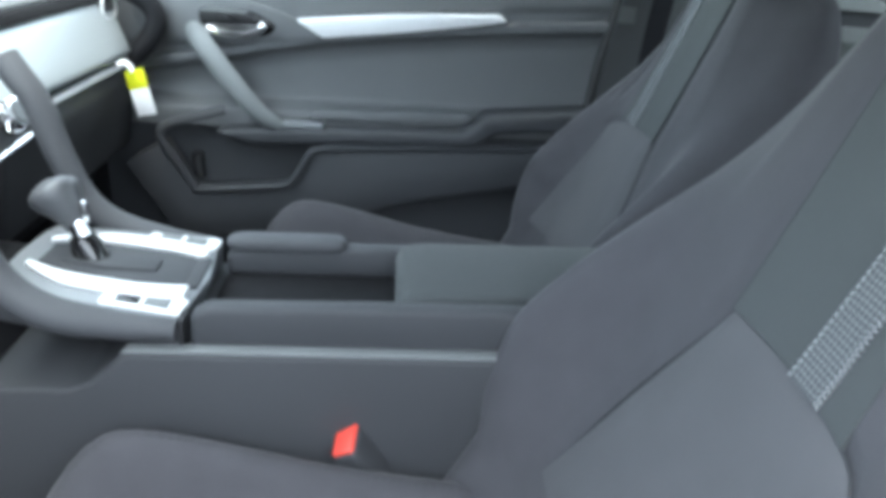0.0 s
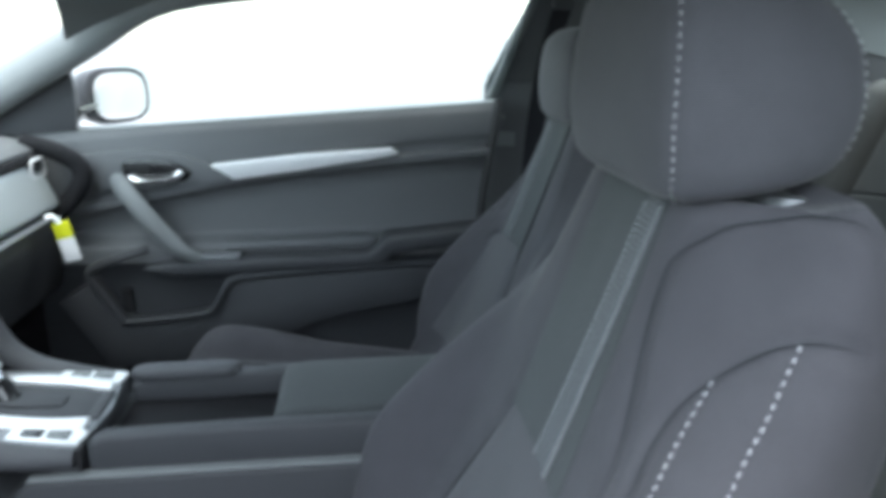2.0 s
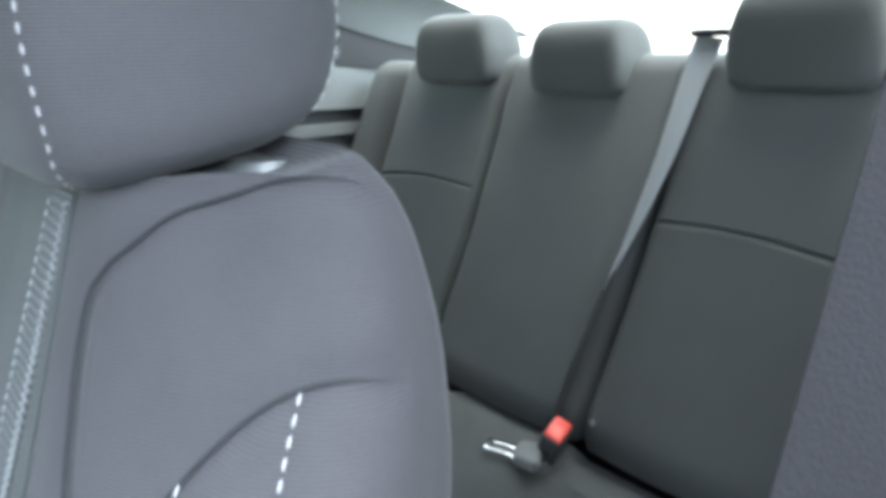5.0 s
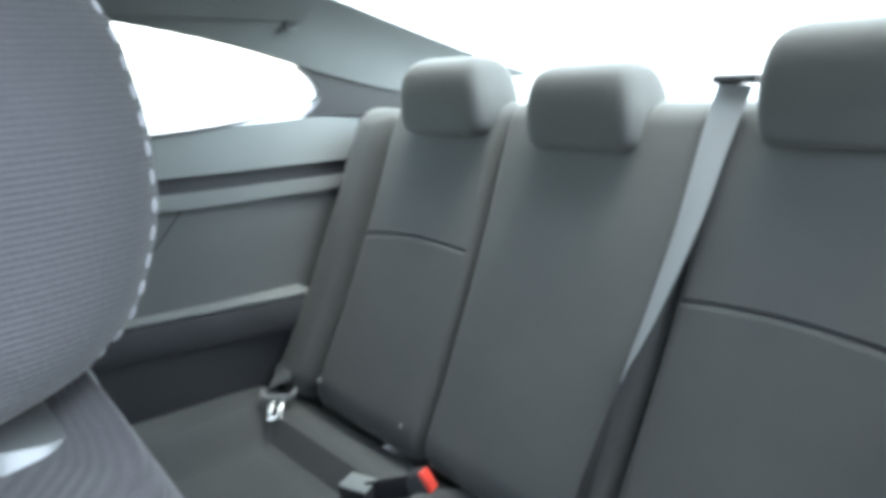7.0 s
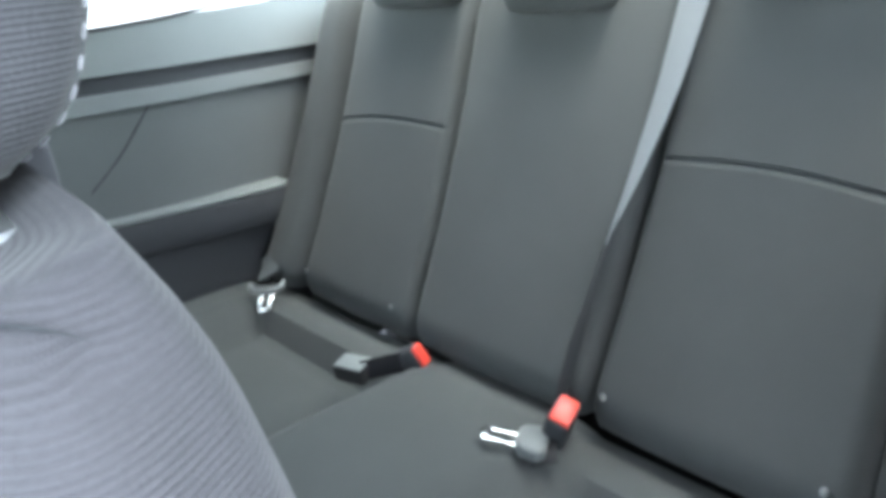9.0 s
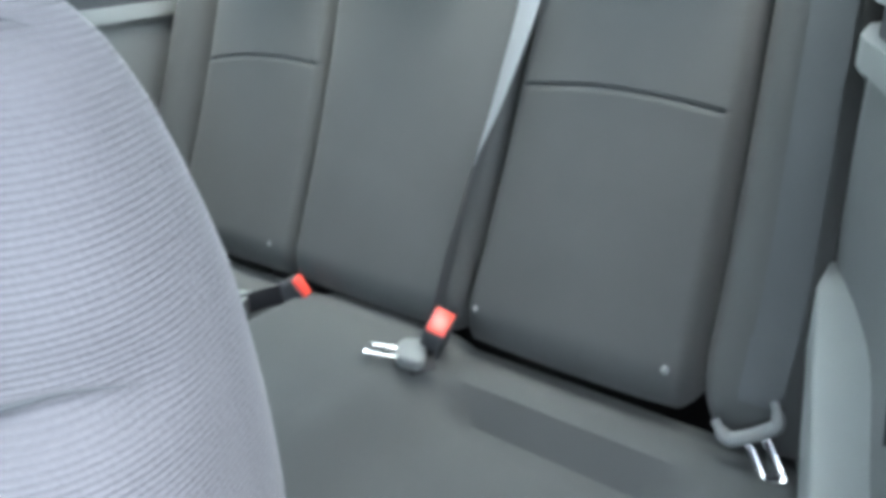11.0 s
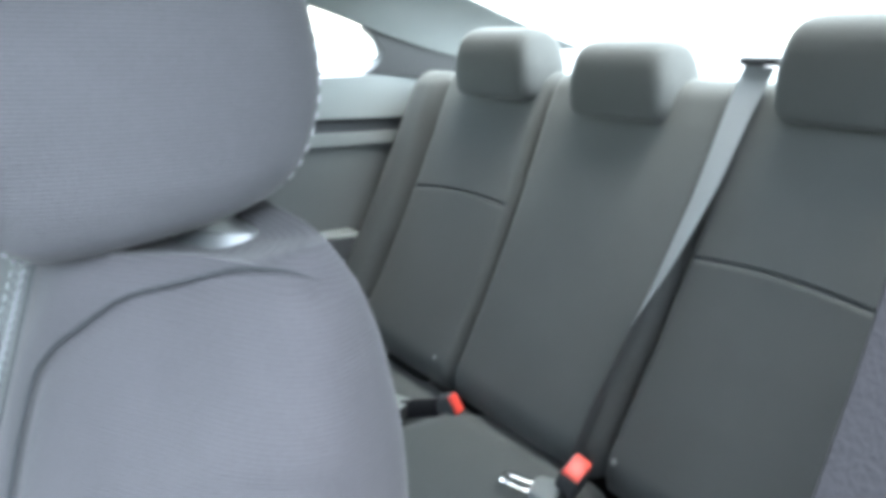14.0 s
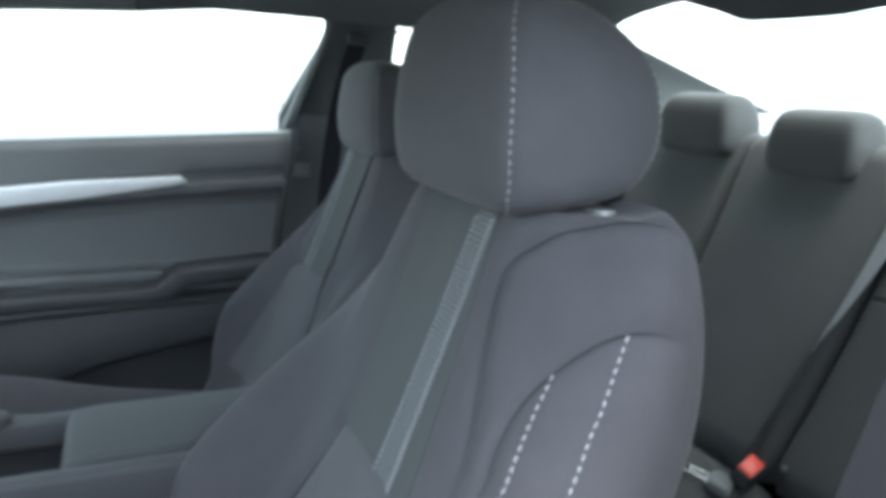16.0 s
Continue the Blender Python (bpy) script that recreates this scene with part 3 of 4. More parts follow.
    pad = part("cushion", bm, FABRIC, seat)
    for l in (-0.5, 0.5):
        part("cushion_seam", tube([Vector(cushion(0.5 + l / 2, v / 30)) + Vector((0, 0, 0.001)) for v in range(2, 31)], 0.0016, 6), SEAM, pad)
    part("cushion_front_seam", tube([Vector(cushion(0.22 + 0.56 * k / 20, 0.17)) + Vector((0, 0, 0.001)) for k in range(21)], 0.0016, 6), SEAM, pad)
    part("seat_base", box(-0.42, 0.05, SEAT.y - 0.20, SEAT.y + 0.20, 0.03, 0.20, 0.02), PLASTIC, seat, "black seat frame and rails")
    return seat


driver_seat = front_seat()
passenger_seat = copy_thing(driver_seat, pose(0.145, 0.37, -0.035) @ Matrix.Diagonal((1, -1, 1, 1)))
for ob in passenger_seat.children:
    if ob.name.startswith("cushion"):
        ob.location += Vector((-0.035, 0, 0.035))
    if ob.name.split('.')[0] == "headrest":
        ob.scale = (0.9, ob.scale.y, 0.94)
        ob.location += Vector((0.028, 0, 0.054))
tagged(passenger_seat, "charcoal cloth front bucket seat beside the far door")


def buckle(at, turn, label, stalk=0.07, size=1.0, long=0.066):
    ob = thing("seat_belt_buckle", label, "belt buckle", (0, 0, 0), "belt buckles")
    m = Matrix.Translation(at) @ turn
    body = part("buckle_body", placed(box(-0.015 * size, 0.015 * size, -0.023 * size, 0.023 * size, -long * size, 0, 0.008, 4), m), PLASTIC, ob)
    part("release_button", placed(box(-0.0125 * size, 0.0125 * size, -0.019 * size, 0.019 * size, -0.014 * size, 0.004, 0.003), m), RED, body, "red release button")
    part("stalk", placed(ribbon([(0, 0, -0.05), (0, 0, -0.05 - stalk / 2), (0.0, 0, -0.05 - stalk)], (0, 1, 0), 0.034, 0.006), m), BELT, ob)
    return ob


buckle((-0.195, -0.150, 0.356), pose(0, 0, 0, 22, -30, -18), "red and black belt buckle beside the driver's cushion", 0.10, 1.15)

# ---- rear seat ----
def rear_x(z):
    return 0.945 + (z - 0.36) * 0.435 + 0.012 * math.sin(math.pi * min(1, max(0, (z - 0.36) / 0.5)))


ROLL_Z, ROLL_R = 0.898, 0.050


def rear_profile(v):
    """(x, z) of the backrest face: up the slope, then rolled back over its rounded top."""
    if v <= 0.84:
        z = lerp(0.33, ROLL_Z, v / 0.84)
        return rear_x(z), z
    a = radians(lerp(23.5, 125, (v - 0.84) / 0.16))
    return (rear_x(ROLL_Z) + ROLL_R * (0.917 - math.cos(a)), ROLL_Z + ROLL_R * (math.sin(a) - 0.4))


def rear_section(name, lo, hi, parent, label, crown=0.008, side=0.024, seam=None, deep=0.07, drop=0.0, soft=0.014):
    """A padded section of the backrest between two edges: lo and hi are (y low, y high)."""
    def f(u, v):
        x, z = rear_profile(v)
        k = min(1.0, v / 0.84)
        y = lerp(lerp(lo[0], lo[1], k), lerp(hi[0], hi[1], k), u)
        e = min(u, 1 - u) * abs(hi[0] - lo[0])
        fall = max(0, 1 - e / soft) ** 2 * side
        bulge = crown * math.sin(math.pi * u) ** 0.7
        if seam:
            d = (v - seam(u)) * 0.676
            ends = min(1.0, 12 * min(u, 1 - u))
            fall += ends * (0.0075 * math.exp(-(d / 0.0026) ** 2) - (0.0028 * math.exp(d / 0.035) if d < 0 else 0.0012 * math.exp(-d / 0.02)))
        under = max(0, (0.10 - v) / 0.10)
        over = max(0, (v - 0.84) / 0.16)
        return (x + (fall - bulge) * (1 - 0.6 * over) + 0.035 * under ** 2, y, z - drop * k - 0.8 * fall * over)
    rows = [(0, 0), (0.3, 0.48), (0.68, 0.56), (1, 1)] if seam else [(0, 0), (1, 1)]

    def spread(w):
        (p, a), (q, b) = next((i, j) for i, j in zip(rows, rows[1:]) if w <= j[0] + 1e-9)
        return lerp(a, b, (w - p) / (q - p))
    pad = sheet(lambda u, v: f(u, spread(v)), 48, 110, (deep, 0, -0.02))
    return part(name, pad, REAR, parent, label), f


rear_seat = thing("rear_bench_seat", "charcoal cloth rear bench with three headrests", "car seat", (0.8, 0, 0.1))
rear_section("centre_backrest", (-0.178, -0.203), (0.180, 0.177), rear_seat, "")
for s in (1, -1):
    inner = (0.191, 0.188) if s > 0 else (-0.190, -0.217)
    outer = (0.532, 0.498) if s > 0 else (-0.524, -0.498)
    def across(k):
        return 0.84 * (lerp(0.678, 0.668, k) + 0.013 * math.sin(math.pi * k) - 0.33) / (ROLL_Z - 0.33)
    sec, sec_f = rear_section("outer_backrest", inner, outer, rear_seat, "", seam=across)
    rear_section("side_bolster", (outer[0] + s * 0.009, outer[1] + s * 0.009), (s * 0.700, s * 0.640), rear_seat, "", 0.022, 0.045, deep=0.14, drop=0.012, soft=0.05)
    # curved cross seam
    path = [Vector(sec_f(k / 24, across(k / 24))) + Vector((0.0008, 0, 0)) for k in range(1, 24)]
    part("cross_seam", tube([p - Vector((0.0012, 0, 0)) for p in path], 0.0019, 6), SEAM, sec)
    for y in (0.236 if s > 0 else 0.215, 0.512 if s > 0 else 0.496):
        part("anchor_button", tube([(0.972, s * y, 0.390), (0.958, s * y, 0.386), (0.953, s * y, 0.384)], [0.006, 0.006, 0.003], 10), TRIM, rear_seat, "small pale anchor marker")


def rear_headrest(y0, y1, z0, z1, x, label):
    """A broad padded block, leaning, with a rounded top that runs back over the seat."""
    ob = thing("rear_headrest", label, "headrest", (x, (y0 + y1) / 2, z0), "rear headrests")
    w, h, c = (y1 - y0) / 2, (z1 - z0) / 0.126, (y0 + y1) / 2
    side = spline([(0.002, 0, 0.009), (-0.005, 0, 0.04), (-0.001, 0, 0.092), (0.018, 0, 0.118), (0.06, 0, 0.126), (0.098, 0, 0.113), (0.118, 0, 0.07), (0.112, 0, 0.012), (0.065, 0, 0.0), (0.020, 0, 0.001)], 4, True)
    mid = Vector((0.058, 0, 0.062))
    rings = []
    for j in range(29):
        t = math.sin(math.pi / 2 * lerp(-1, 1, j / 28))
        k = max(0.0, 1 - abs(t) ** 8) ** (1 / 4.5)
        ring = []
        for p in side:
            q = mid + (p - mid) * lerp(0.30, 1, k)
            ring.append(Vector((x + q.x, c + w * t * (1 - 0.10 * max(0, q.z - 0.06) / 0.06), z0 + q.z * h)))
        rings.append(ring)
    part("pad", loft(rings), REAR, ob)
    for y in (-0.04, 0.04):
        part("post", tube([(x + 0.075, c + y, z0 - 0.05), (x + 0.075, c + y, z0 + 0.03)], 0.006, 8), PLASTIC, ob)
    return ob


rear_headrest(0.200, 0.420, 0.872, 1.010, 1.130, "charcoal cloth rear headrest beside the quarter window")
rear_headrest(-0.106, 0.092, 0.858, 0.988, 1.130, "charcoal cloth centre rear headrest")
rear_headrest(-0.486, -0.282, 0.878, 1.022, 1.130, "charcoal cloth rear headrest behind the driver's side")


def rear_cushion(u, v):
    y, x = lerp(-0.69, 0.69, u), lerp(0.42, 0.965, v)
    z = 0.275 + 0.008 * math.sin(math.pi * v)
    edge_p, edge_d = lerp(0.125, 0.09, v), lerp(0.095, 0.17, v)
    raised = 1 - table(y, [(edge_p, 0), (edge_p + 0.07, 1)]) if y > 0 else 1 - table(-y, [(edge_d, 0), (edge_d + 0.12, 1)])
    z += 0.07 * raised
    z += 0.06 * table(abs(y), [(0.53, 0), (0.60, 1)])
    ridge = table(x, [(0.835, 0), (0.875, 1)])
    z = max(z, lerp(z, 0.332, ridge))
    z -= 0.02 * table(x, [(0.90, 0), (0.96, 1)])
    z -= 0.10 * max(0, 1 - v / 0.10) ** 2
    return (x, y, z)


part("cushion", sheet(rear_cushion, 80, 40, (0, 0, -0.08)), REAR, rear_seat)

# ---- passenger door ----
door = thing("car_door", "closed dark passenger door with silver trim strip", "car door", (-0.2, 0.76, 0.1))


def sill_z(x):
    return 0.806 + (x + 0.65) * 0.055


def ledge_z(x):
    return table(x, [(-0.80, 0.60), (-0.52, 0.650), (-0.30, 0.690), (0.0, 0.722), (0.32, 0.744)])


def door_y(x, z):
    """How far from the middle of the car the door's skin stands."""
    g = ledge_z(x)
    return table(z, [(0.50, 0.700), (0.535, 0.705), (0.56, 0.742), (g - 0.05, 0.748), (g - 0.018, 0.738), (g - 0.006, 0.716), (g + 0.012, 0.716), (g + 0.016, 0.733), (g + 0.03, 0.735), (g + 0.045, 0.726), (sill_z(x) - 0.02, 0.738), (sill_z(x), 0.752)])


def door_skin(u, v):
    z0 = 0.50
    x = lerp(-0.80, 0.312, u)
    z = lerp(z0, sill_z(x), v)
    return (x - 0.03 * u ** 8 * (1 - v), door_y(x, z), z)


part("upper_panel", sheet(door_skin, 50, 70, (0, 0.05, 0)), SOFT, door)
part("window_sill", sheet(lambda u, v: (lerp(-0.80, 0.315, u), lerp(0.750, 0.80, v), sill_z(lerp(-0.80, 0.315, u)) + 0.006 * math.sin(math.pi * v) + 0.001), 30, 6, (0, 0, -0.02)), TRIM, door, "grey window sill capping")
part("lower_panel", sheet(lambda u, v: (lerp(-0.80, 0.28, u), lerp(0.725, 0.735, v), lerp(0.10, 0.505, v)), 20, 10, (0, 0.05, 0)), PLASTIC, door)
part("silver_strip", prism([(-0.358, 0.728), (-0.305, 0.694), (-0.15, 0.712), (0.02, 0.736), (0.078, 0.7465), (0.062, 0.759), (-0.15, 0.748)], "y", 0.702, 0.738, 0.003), SILVER, door, "satin silver trim strip")
part("armrest", prism([(-0.53, 0.498), (-0.45, 0.510), (0.0, 0.517), (0.045, 0.556), (0.29, 0.575), (0.29, 0.535), (0.07, 0.520), (0.03, 0.488), (-0.45, 0.476)], "y", 0.650, 0.745, 0.010, 3), PLASTIC, door, "dark armrest ledge with a step")
part("armrest_pad", prism([(-0.34, 0.522), (-0.33, 0.545), (0.0, 0.552), (0.03, 0.545), (0.0, 0.522)], "y", 0.690, 0.745, 0.008, 3), SOFT, door, "soft dark armrest pad")
part("switch_panel", box(-0.40, -0.30, 0.655, 0.70, 0.512, 0.523, 0.003), PLATE, door, "small grey window switch panel")
part("pull_handle", tube(spline([(-0.575, 0.725, 0.705), (-0.538, 0.678, 0.668), (-0.475, 0.656, 0.592), (-0.425, 0.654, 0.538), (-0.392, 0.664, 0.515)], 6), [table(k / 24, [(0, 0.020), (0.3, 0.023), (1, 0.015)]) for k in range(25)], 12, 0.8), TRIM, door, "diagonal grey pull handle")
part("handle_surround", prism([(p.x, p.y) for p in spline([(-0.68, 0.744, 0), (-0.60, 0.760, 0), (-0.52, 0.763, 0), (-0.44, 0.753, 0), (-0.37, 0.732, 0), (-0.315, 0.700, 0), (-0.32, 0.690, 0), (-0.40, 0.684, 0), (-0.52, 0.670, 0), (-0.66, 0.690, 0)], 4, True)], "y", 0.708, 0.735, 0.005, 2), SOFT, door, "dark curved surround of the release lever")
cup = part("lever_recess", prism([(p.x, p.y) for p in spline([(-0.548, 0.742, 0), (-0.49, 0.744, 0), (-0.44, 0.736, 0), (-0.400, 0.712, 0), (-0.43, 0.690, 0), (-0.53, 0.688, 0), (-0.552, 0.71, 0)], 3, True)], "y", 0.7055, 0.712, 0.003, 2), GLOSS, door, "black lever recess")
part("release_lever", tube(spline([(-0.538, 0.702, 0.703), (-0.515, 0.692, 0.695), (-0.47, 0.690, 0.694), (-0.435, 0.695, 0.702), (-0.422, 0.702, 0.714)], 5), [0.005] + [0.008] * 19 + [0.006], 10, 1.3), CHROME, cup, "chrome release lever")
rim = spline([(-0.506, 0.668, 0.543), (-0.56, 0.662, 0.528), (-0.619, 0.656, 0.510), (-0.640, 0.654, 0.484), (-0.605, 0.652, 0.425), (-0.578, 0.652, 0.380), (-0.560, 0.652, 0.370), (-0.40, 0.652, 0.384), (-0.366, 0.652, 0.398), (-0.335, 0.653, 0.448), (-0.312, 0.655, 0.468), (-0.22, 0.660, 0.474), (0.0, 0.665, 0.482), (0.26, 0.675, 0.488)], 5)
part("pocket_rim", tube(rim, 0.011, 10, 0.8), PLASTIC, door, "raised rim of the map pocket")
part("pocket_front", prism([(-0.640, 0.470), (-0.585, 0.373), (-0.560, 0.362), (-0.395, 0.378), (-0.362, 0.392), (-0.325, 0.452), (-0.300, 0.464), (0.26, 0.484), (0.22, 0.412), (-0.10, 0.355), (-0.38, 0.27), (-0.62, 0.25), (-0.72, 0.42)], "y", 0.657, 0.728, 0.008, 2), PLASTIC, door, "dark lower panel of the map pocket")
part("bottle_holder", loft([[Vector((-0.583 + 0.014 * math.cos(a), 0.722 + 0.012 * math.sin(a), z)) for a in (2 * math.pi * k / 20 for k in range(20))] for z in (0.375, 0.43)]), RUBBER, door, "black bottle well")
part("edge_seal", tube(spline([(0.322, 0.735, 0.868), (0.312, 0.728, 0.80), (0.292, 0.722, 0.70), (0.278, 0.715, 0.60), (0.275, 0.72, 0.45)], 5), 0.011, 8), RUBBER, door, "black rubber door seal")
part("corner_trim", prism([(-0.88, 0.79), (-0.655, 0.808), (-0.648, 0.90), (-0.655, 0.965), (-0.70, 0.955), (-0.82, 0.89)], "y", 0.745, 0.765, 0.003), PLASTIC, door, "dark triangular mirror corner trim")
ob = part("window_pane", sheet(lambda u, v: (lerp(lerp(-0.66, -0.36, v), lerp(0.33, 0.40, v), u), lerp(0.775, 0.70, v), lerp(sill_z(0), 1.13, v)), 8, 6, (0, 0.004, 0)), GLASS, door, "clear raised side window")
ob.visible_shadow = False

# ---- door mirror ----
mirror = thing("door_mirror", "dark folding door mirror outside the passenger window", "mirror", (-0.60, 0.90, 0.82))
MP = Matrix.Translation((-0.615, 0.93, 0.872)) @ pose(0, 0, 0, 0, 0, -36)


def oval(w, h, x, n=28):
    return [Vector((x, w * math.copysign(abs(math.cos(a)) ** 0.62, math.cos(a)), h * math.copysign(abs(math.sin(a)) ** 0.62, math.sin(a)))) for a in (2 * math.pi * i / n for i in range(n))]


part("housing", placed(loft([oval(0.088 * k, 0.066 * k, x) for x, k in ((0.002, 0.98), (0.006, 1.02), (-0.01, 1.06), (-0.05, 0.98), (-0.085, 0.72), (-0.10, 0.4))]), MP), PLASTIC, mirror)
part("mirror_glass", placed(loft([[p + Vector((0, 0.004, 0)) for p in oval(0.075, 0.057, x)] for x in (0.005, 0.009)]), MP), CHROME, mirror, "reflecting mirror glass")
part("foot", tube([(-0.67, 0.77, 0.835), (-0.66, 0.88, 0.845)], [0.03, 0.02], 12, 0.5), GLOSS, mirror)

# ---- quarter panels and door pillars ----
def side_y(x, s=1):
    if s < 0:
        return table(x, [(0.28, 0.81), (0.45, 0.785), (0.65, 0.735), (0.85, 0.700), (0.95, 0.668), (1.05, 0.632), (1.3, 0.622)])
    return table(x, [(0.28, 0.81), (0.45, 0.785), (0.65, 0.735), (0.85, 0.70), (1.1, 0.69), (1.3, 0.685)])


def side_band(z0, z1, x0, x1, inboard, s, dip=0.0):
    """A band of the side trim between two heights, following its plan; z0 and z1 are (front, back)."""
    return sheet(lambda u, v: (lerp(x0, x1, u), s * (side_y(lerp(x0, x1, u), s) - inboard + dip * v), lerp(lerp(z0[0], z0[1], u), lerp(z1[0], z1[1], u), v)), 24, 6, (0, s * 0.04, 0))


def column(z, inset=0.0):
    """Rounded section of the driver's door pillar at a height."""
    y = table(z, [(0.08, -0.812), (0.60, -0.802), (0.79, -0.786), (0.857, -0.779), (0.914, -0.768), (0.96, -0.755), (1.145, -0.695)])
    x = table(z, [(0.08, 0.335), (0.90, 0.347), (1.145, 0.412)])
    ring = spline([(0.56, y + 0.014, z), (x + 0.10, y + 0.012, z), (x + 0.035, y + 0.006, z), (x + 0.010, y - 0.010, z), (x, y - 0.035, z), (x + 0.012, y - 0.065, z), (x + 0.06, y - 0.085, z), (0.56, y - 0.07, z)], 4, True)
    mid = Vector(((x + 0.56) / 2, y - 0.03, z))
    return [mid + (p - mid) * (1 - inset / 0.06) for p in ring]


for s, side in ((1, "passenger"), (-1, "driver")):
    q = thing("quarter_panel_" + side, "grey plastic rear side panel with armrest ledge", "side panel", (0.7, s * 0.74, 0.1), kind="structure")
    part("upper_trim", side_band((0.816, 0.803), (0.885, 0.908 if s > 0 else 0.945), 0.33 if s > 0 else 0.47, 1.28, 0.0, s, 0.012), QUARTER, q)
    part("groove", side_band((0.782, 0.768), (0.818, 0.805), 0.33 if s > 0 else 0.47, 1.28, -0.012, s), PLASTIC, q)
    part("middle_trim", side_band((0.748, 0.743), (0.783, 0.769), 0.33 if s > 0 else 0.47, 1.28, 0.004, s), QUARTER, q)
    part("side_skin", side_band((0.06, 0.06), (0.749, 0.744), 0.33 if s > 0 else 0.47, 1.28, -0.008, s), SIDE, q)
    # Light put in as colour: far body dark, near body and both tops pale.
    part("armrest", prism([(0.52, s * 0.80), (0.52, s * 0.735), (0.60, s * 0.716), (0.68, s * 0.701), (0.80, s * 0.675), (0.90, s * 0.655), (0.965, s * 0.641), (1.03, s * 0.640), (1.03, s * 0.74)], "z", 0.462, 0.5305, 0.006, 2), PLASTIC if s > 0 else QUARTER, q, "armrest body darkened for shade" if s > 0 else "armrest body paled for door light")
    part("armrest_lit_top", prism([(0.52, s * 0.80), (0.52, s * 0.735), (0.60, s * 0.716), (0.68, s * 0.701), (0.80, s * 0.675), (0.90, s * 0.655), (0.965, s * 0.641), (1.03, s * 0.640), (1.03, s * 0.74)], "z", 0.531, 0.541, 0.004, 3), QUARTER, q, "armrest top, pale as lit from above")
    part("lower_skin", side_band((0.06, 0.06), (0.486, 0.495), 0.40, 1.05, 0.012, s), PLASTIC, q)
    part("panel_joint", tube(spline([(0.66, s * (side_y(0.66, s) + 0.006), 0.60), (0.73, s * (side_y(0.73, s) + 0.006), 0.665), (0.80, s * (side_y(0.80, s) + 0.006), 0.748)], 5), 0.0014, 6), SEAM, q)
    bp = thing("b_pillar_" + side, "grey plastic pillar behind the front door", "pillar", (0.42, s * 0.78, 0.1), kind="structure")
    if s > 0:
        part("upper_trim", sheet(lambda u, v, s=s: (lerp(lerp(0.305, 0.405, v), lerp(0.56, 0.555, v), u), s * (lerp(0.812, 0.685, v) - 0.04 * u * (1 - v) - 0.012 * math.sin(math.pi * u)), lerp(0.906, 1.14, v)), 24, 10, (0, s * 0.02, 0)), PILLAR, bp)
        part("lower_trim", sheet(lambda u, v, s=s: (lerp(0.302, 0.54, u), s * (0.818 - 0.05 * u - 0.012 * math.sin(math.pi * u)), lerp(0.08, 0.903, v)), 24, 10, (0, s * 0.02, 0)), PILLAR, bp)
        part("joint", sheet(lambda u, v, s=s: (lerp(0.31, 0.55, u), s * (0.820 - 0.045 * u - 0.010 * math.sin(math.pi * u)), lerp(0.88, 0.925, v)), 24, 2, (0, s * 0.015, 0)), RUBBER, bp)
    else:
        part("upper_trim", loft([column(z) for z in (0.902, 0.908, 0.93, 0.96, 1.0, 1.05, 1.10, 1.145)]), PILLAR, bp)
        part("lower_trim", loft([column(z) for z in (0.08, 0.30, 0.50, 0.65, 0.75, 0.82, 0.87, 0.892, 0.897)]), PILLAR, bp)
        part("joint", loft([column(z, 0.006) for z in (0.89, 0.91)]), RUBBER, bp)
    if s > 0:
        part("window_channel", tube(spline([(0.312, s * 0.79, 0.868), (0.345, s * 0.765, 0.96), (0.385, s * 0.725, 1.07), (0.392, s * 0.705, 1.115), (0.370, s * 0.700, 1.143), (0.30, s * 0.70, 1.155)], 6), 0.012, 10), TRIM, bp, "grey window channel")

tagged(part("window_seal", tube(spline([(0.60, 0.712, 1.118), (0.72, 0.712, 1.105), (0.92, 0.708, 1.064), (1.10, 0.704, 1.010), (1.138, 0.702, 0.985), (1.125, 0.702, 0.945), (1.02, 0.704, 0.916), (0.85, 0.708, 0.898), (0.62, 0.735, 0.890), (0.53, 0.745, 0.90), (0.53, 0.735, 1.0), (0.545, 0.720, 1.09)], 6, True), 0.0035, 8), RUBBER), "black rubber seal of the quarter window", "seal", kind="structure")
ob = pane("window_quarter", [(0.53, 0.722, 1.12), (1.15, 0.705, 0.985), (1.13, 0.712, 0.93), (0.53, 0.75, 0.88)], "clear rear quarter window")

# ---- centre console ----
console = thing("centre_console", "dark plastic centre console with gear plate and armrest", "console", (-0.2, -0.015, 0.1))
part("lower_body", prism([(-0.95, 0.05), (-0.95, 0.404), (-0.515, 0.412), (-0.488, 0.424), (-0.455, 0.456), (-0.44, 0.461), (0.22, 0.461), (0.30, 0.30), (0.30, 0.05)], "y", -0.140, 0.110, 0.006, 3), PLASTIC, console)
# Paler trim paints the highlight that the ledge's edge catches.
part("ledge_highlight", prism([(-0.452, 0.4615), (-0.445, 0.468), (0.20, 0.468), (0.20, 0.4615)], "y", -0.1385, -0.122, 0.002), TRIM, console, "raised console ledge edge, pale for its highlight")
wall_side = [(-0.375, 0.462), (-0.375, 0.505), (-0.355, 0.516), (-0.16, 0.519), (0.26, 0.519), (0.28, 0.462)]
part("side_wall", prism(wall_side, "y", -0.125, -0.096, 0.009, 3), PLASTIC, console)
part("side_wall", prism([(x, z - 0.012 * (z > 0.5)) for x, z in wall_side], "y", 0.066, 0.095, 0.008, 3), PLASTIC, console)
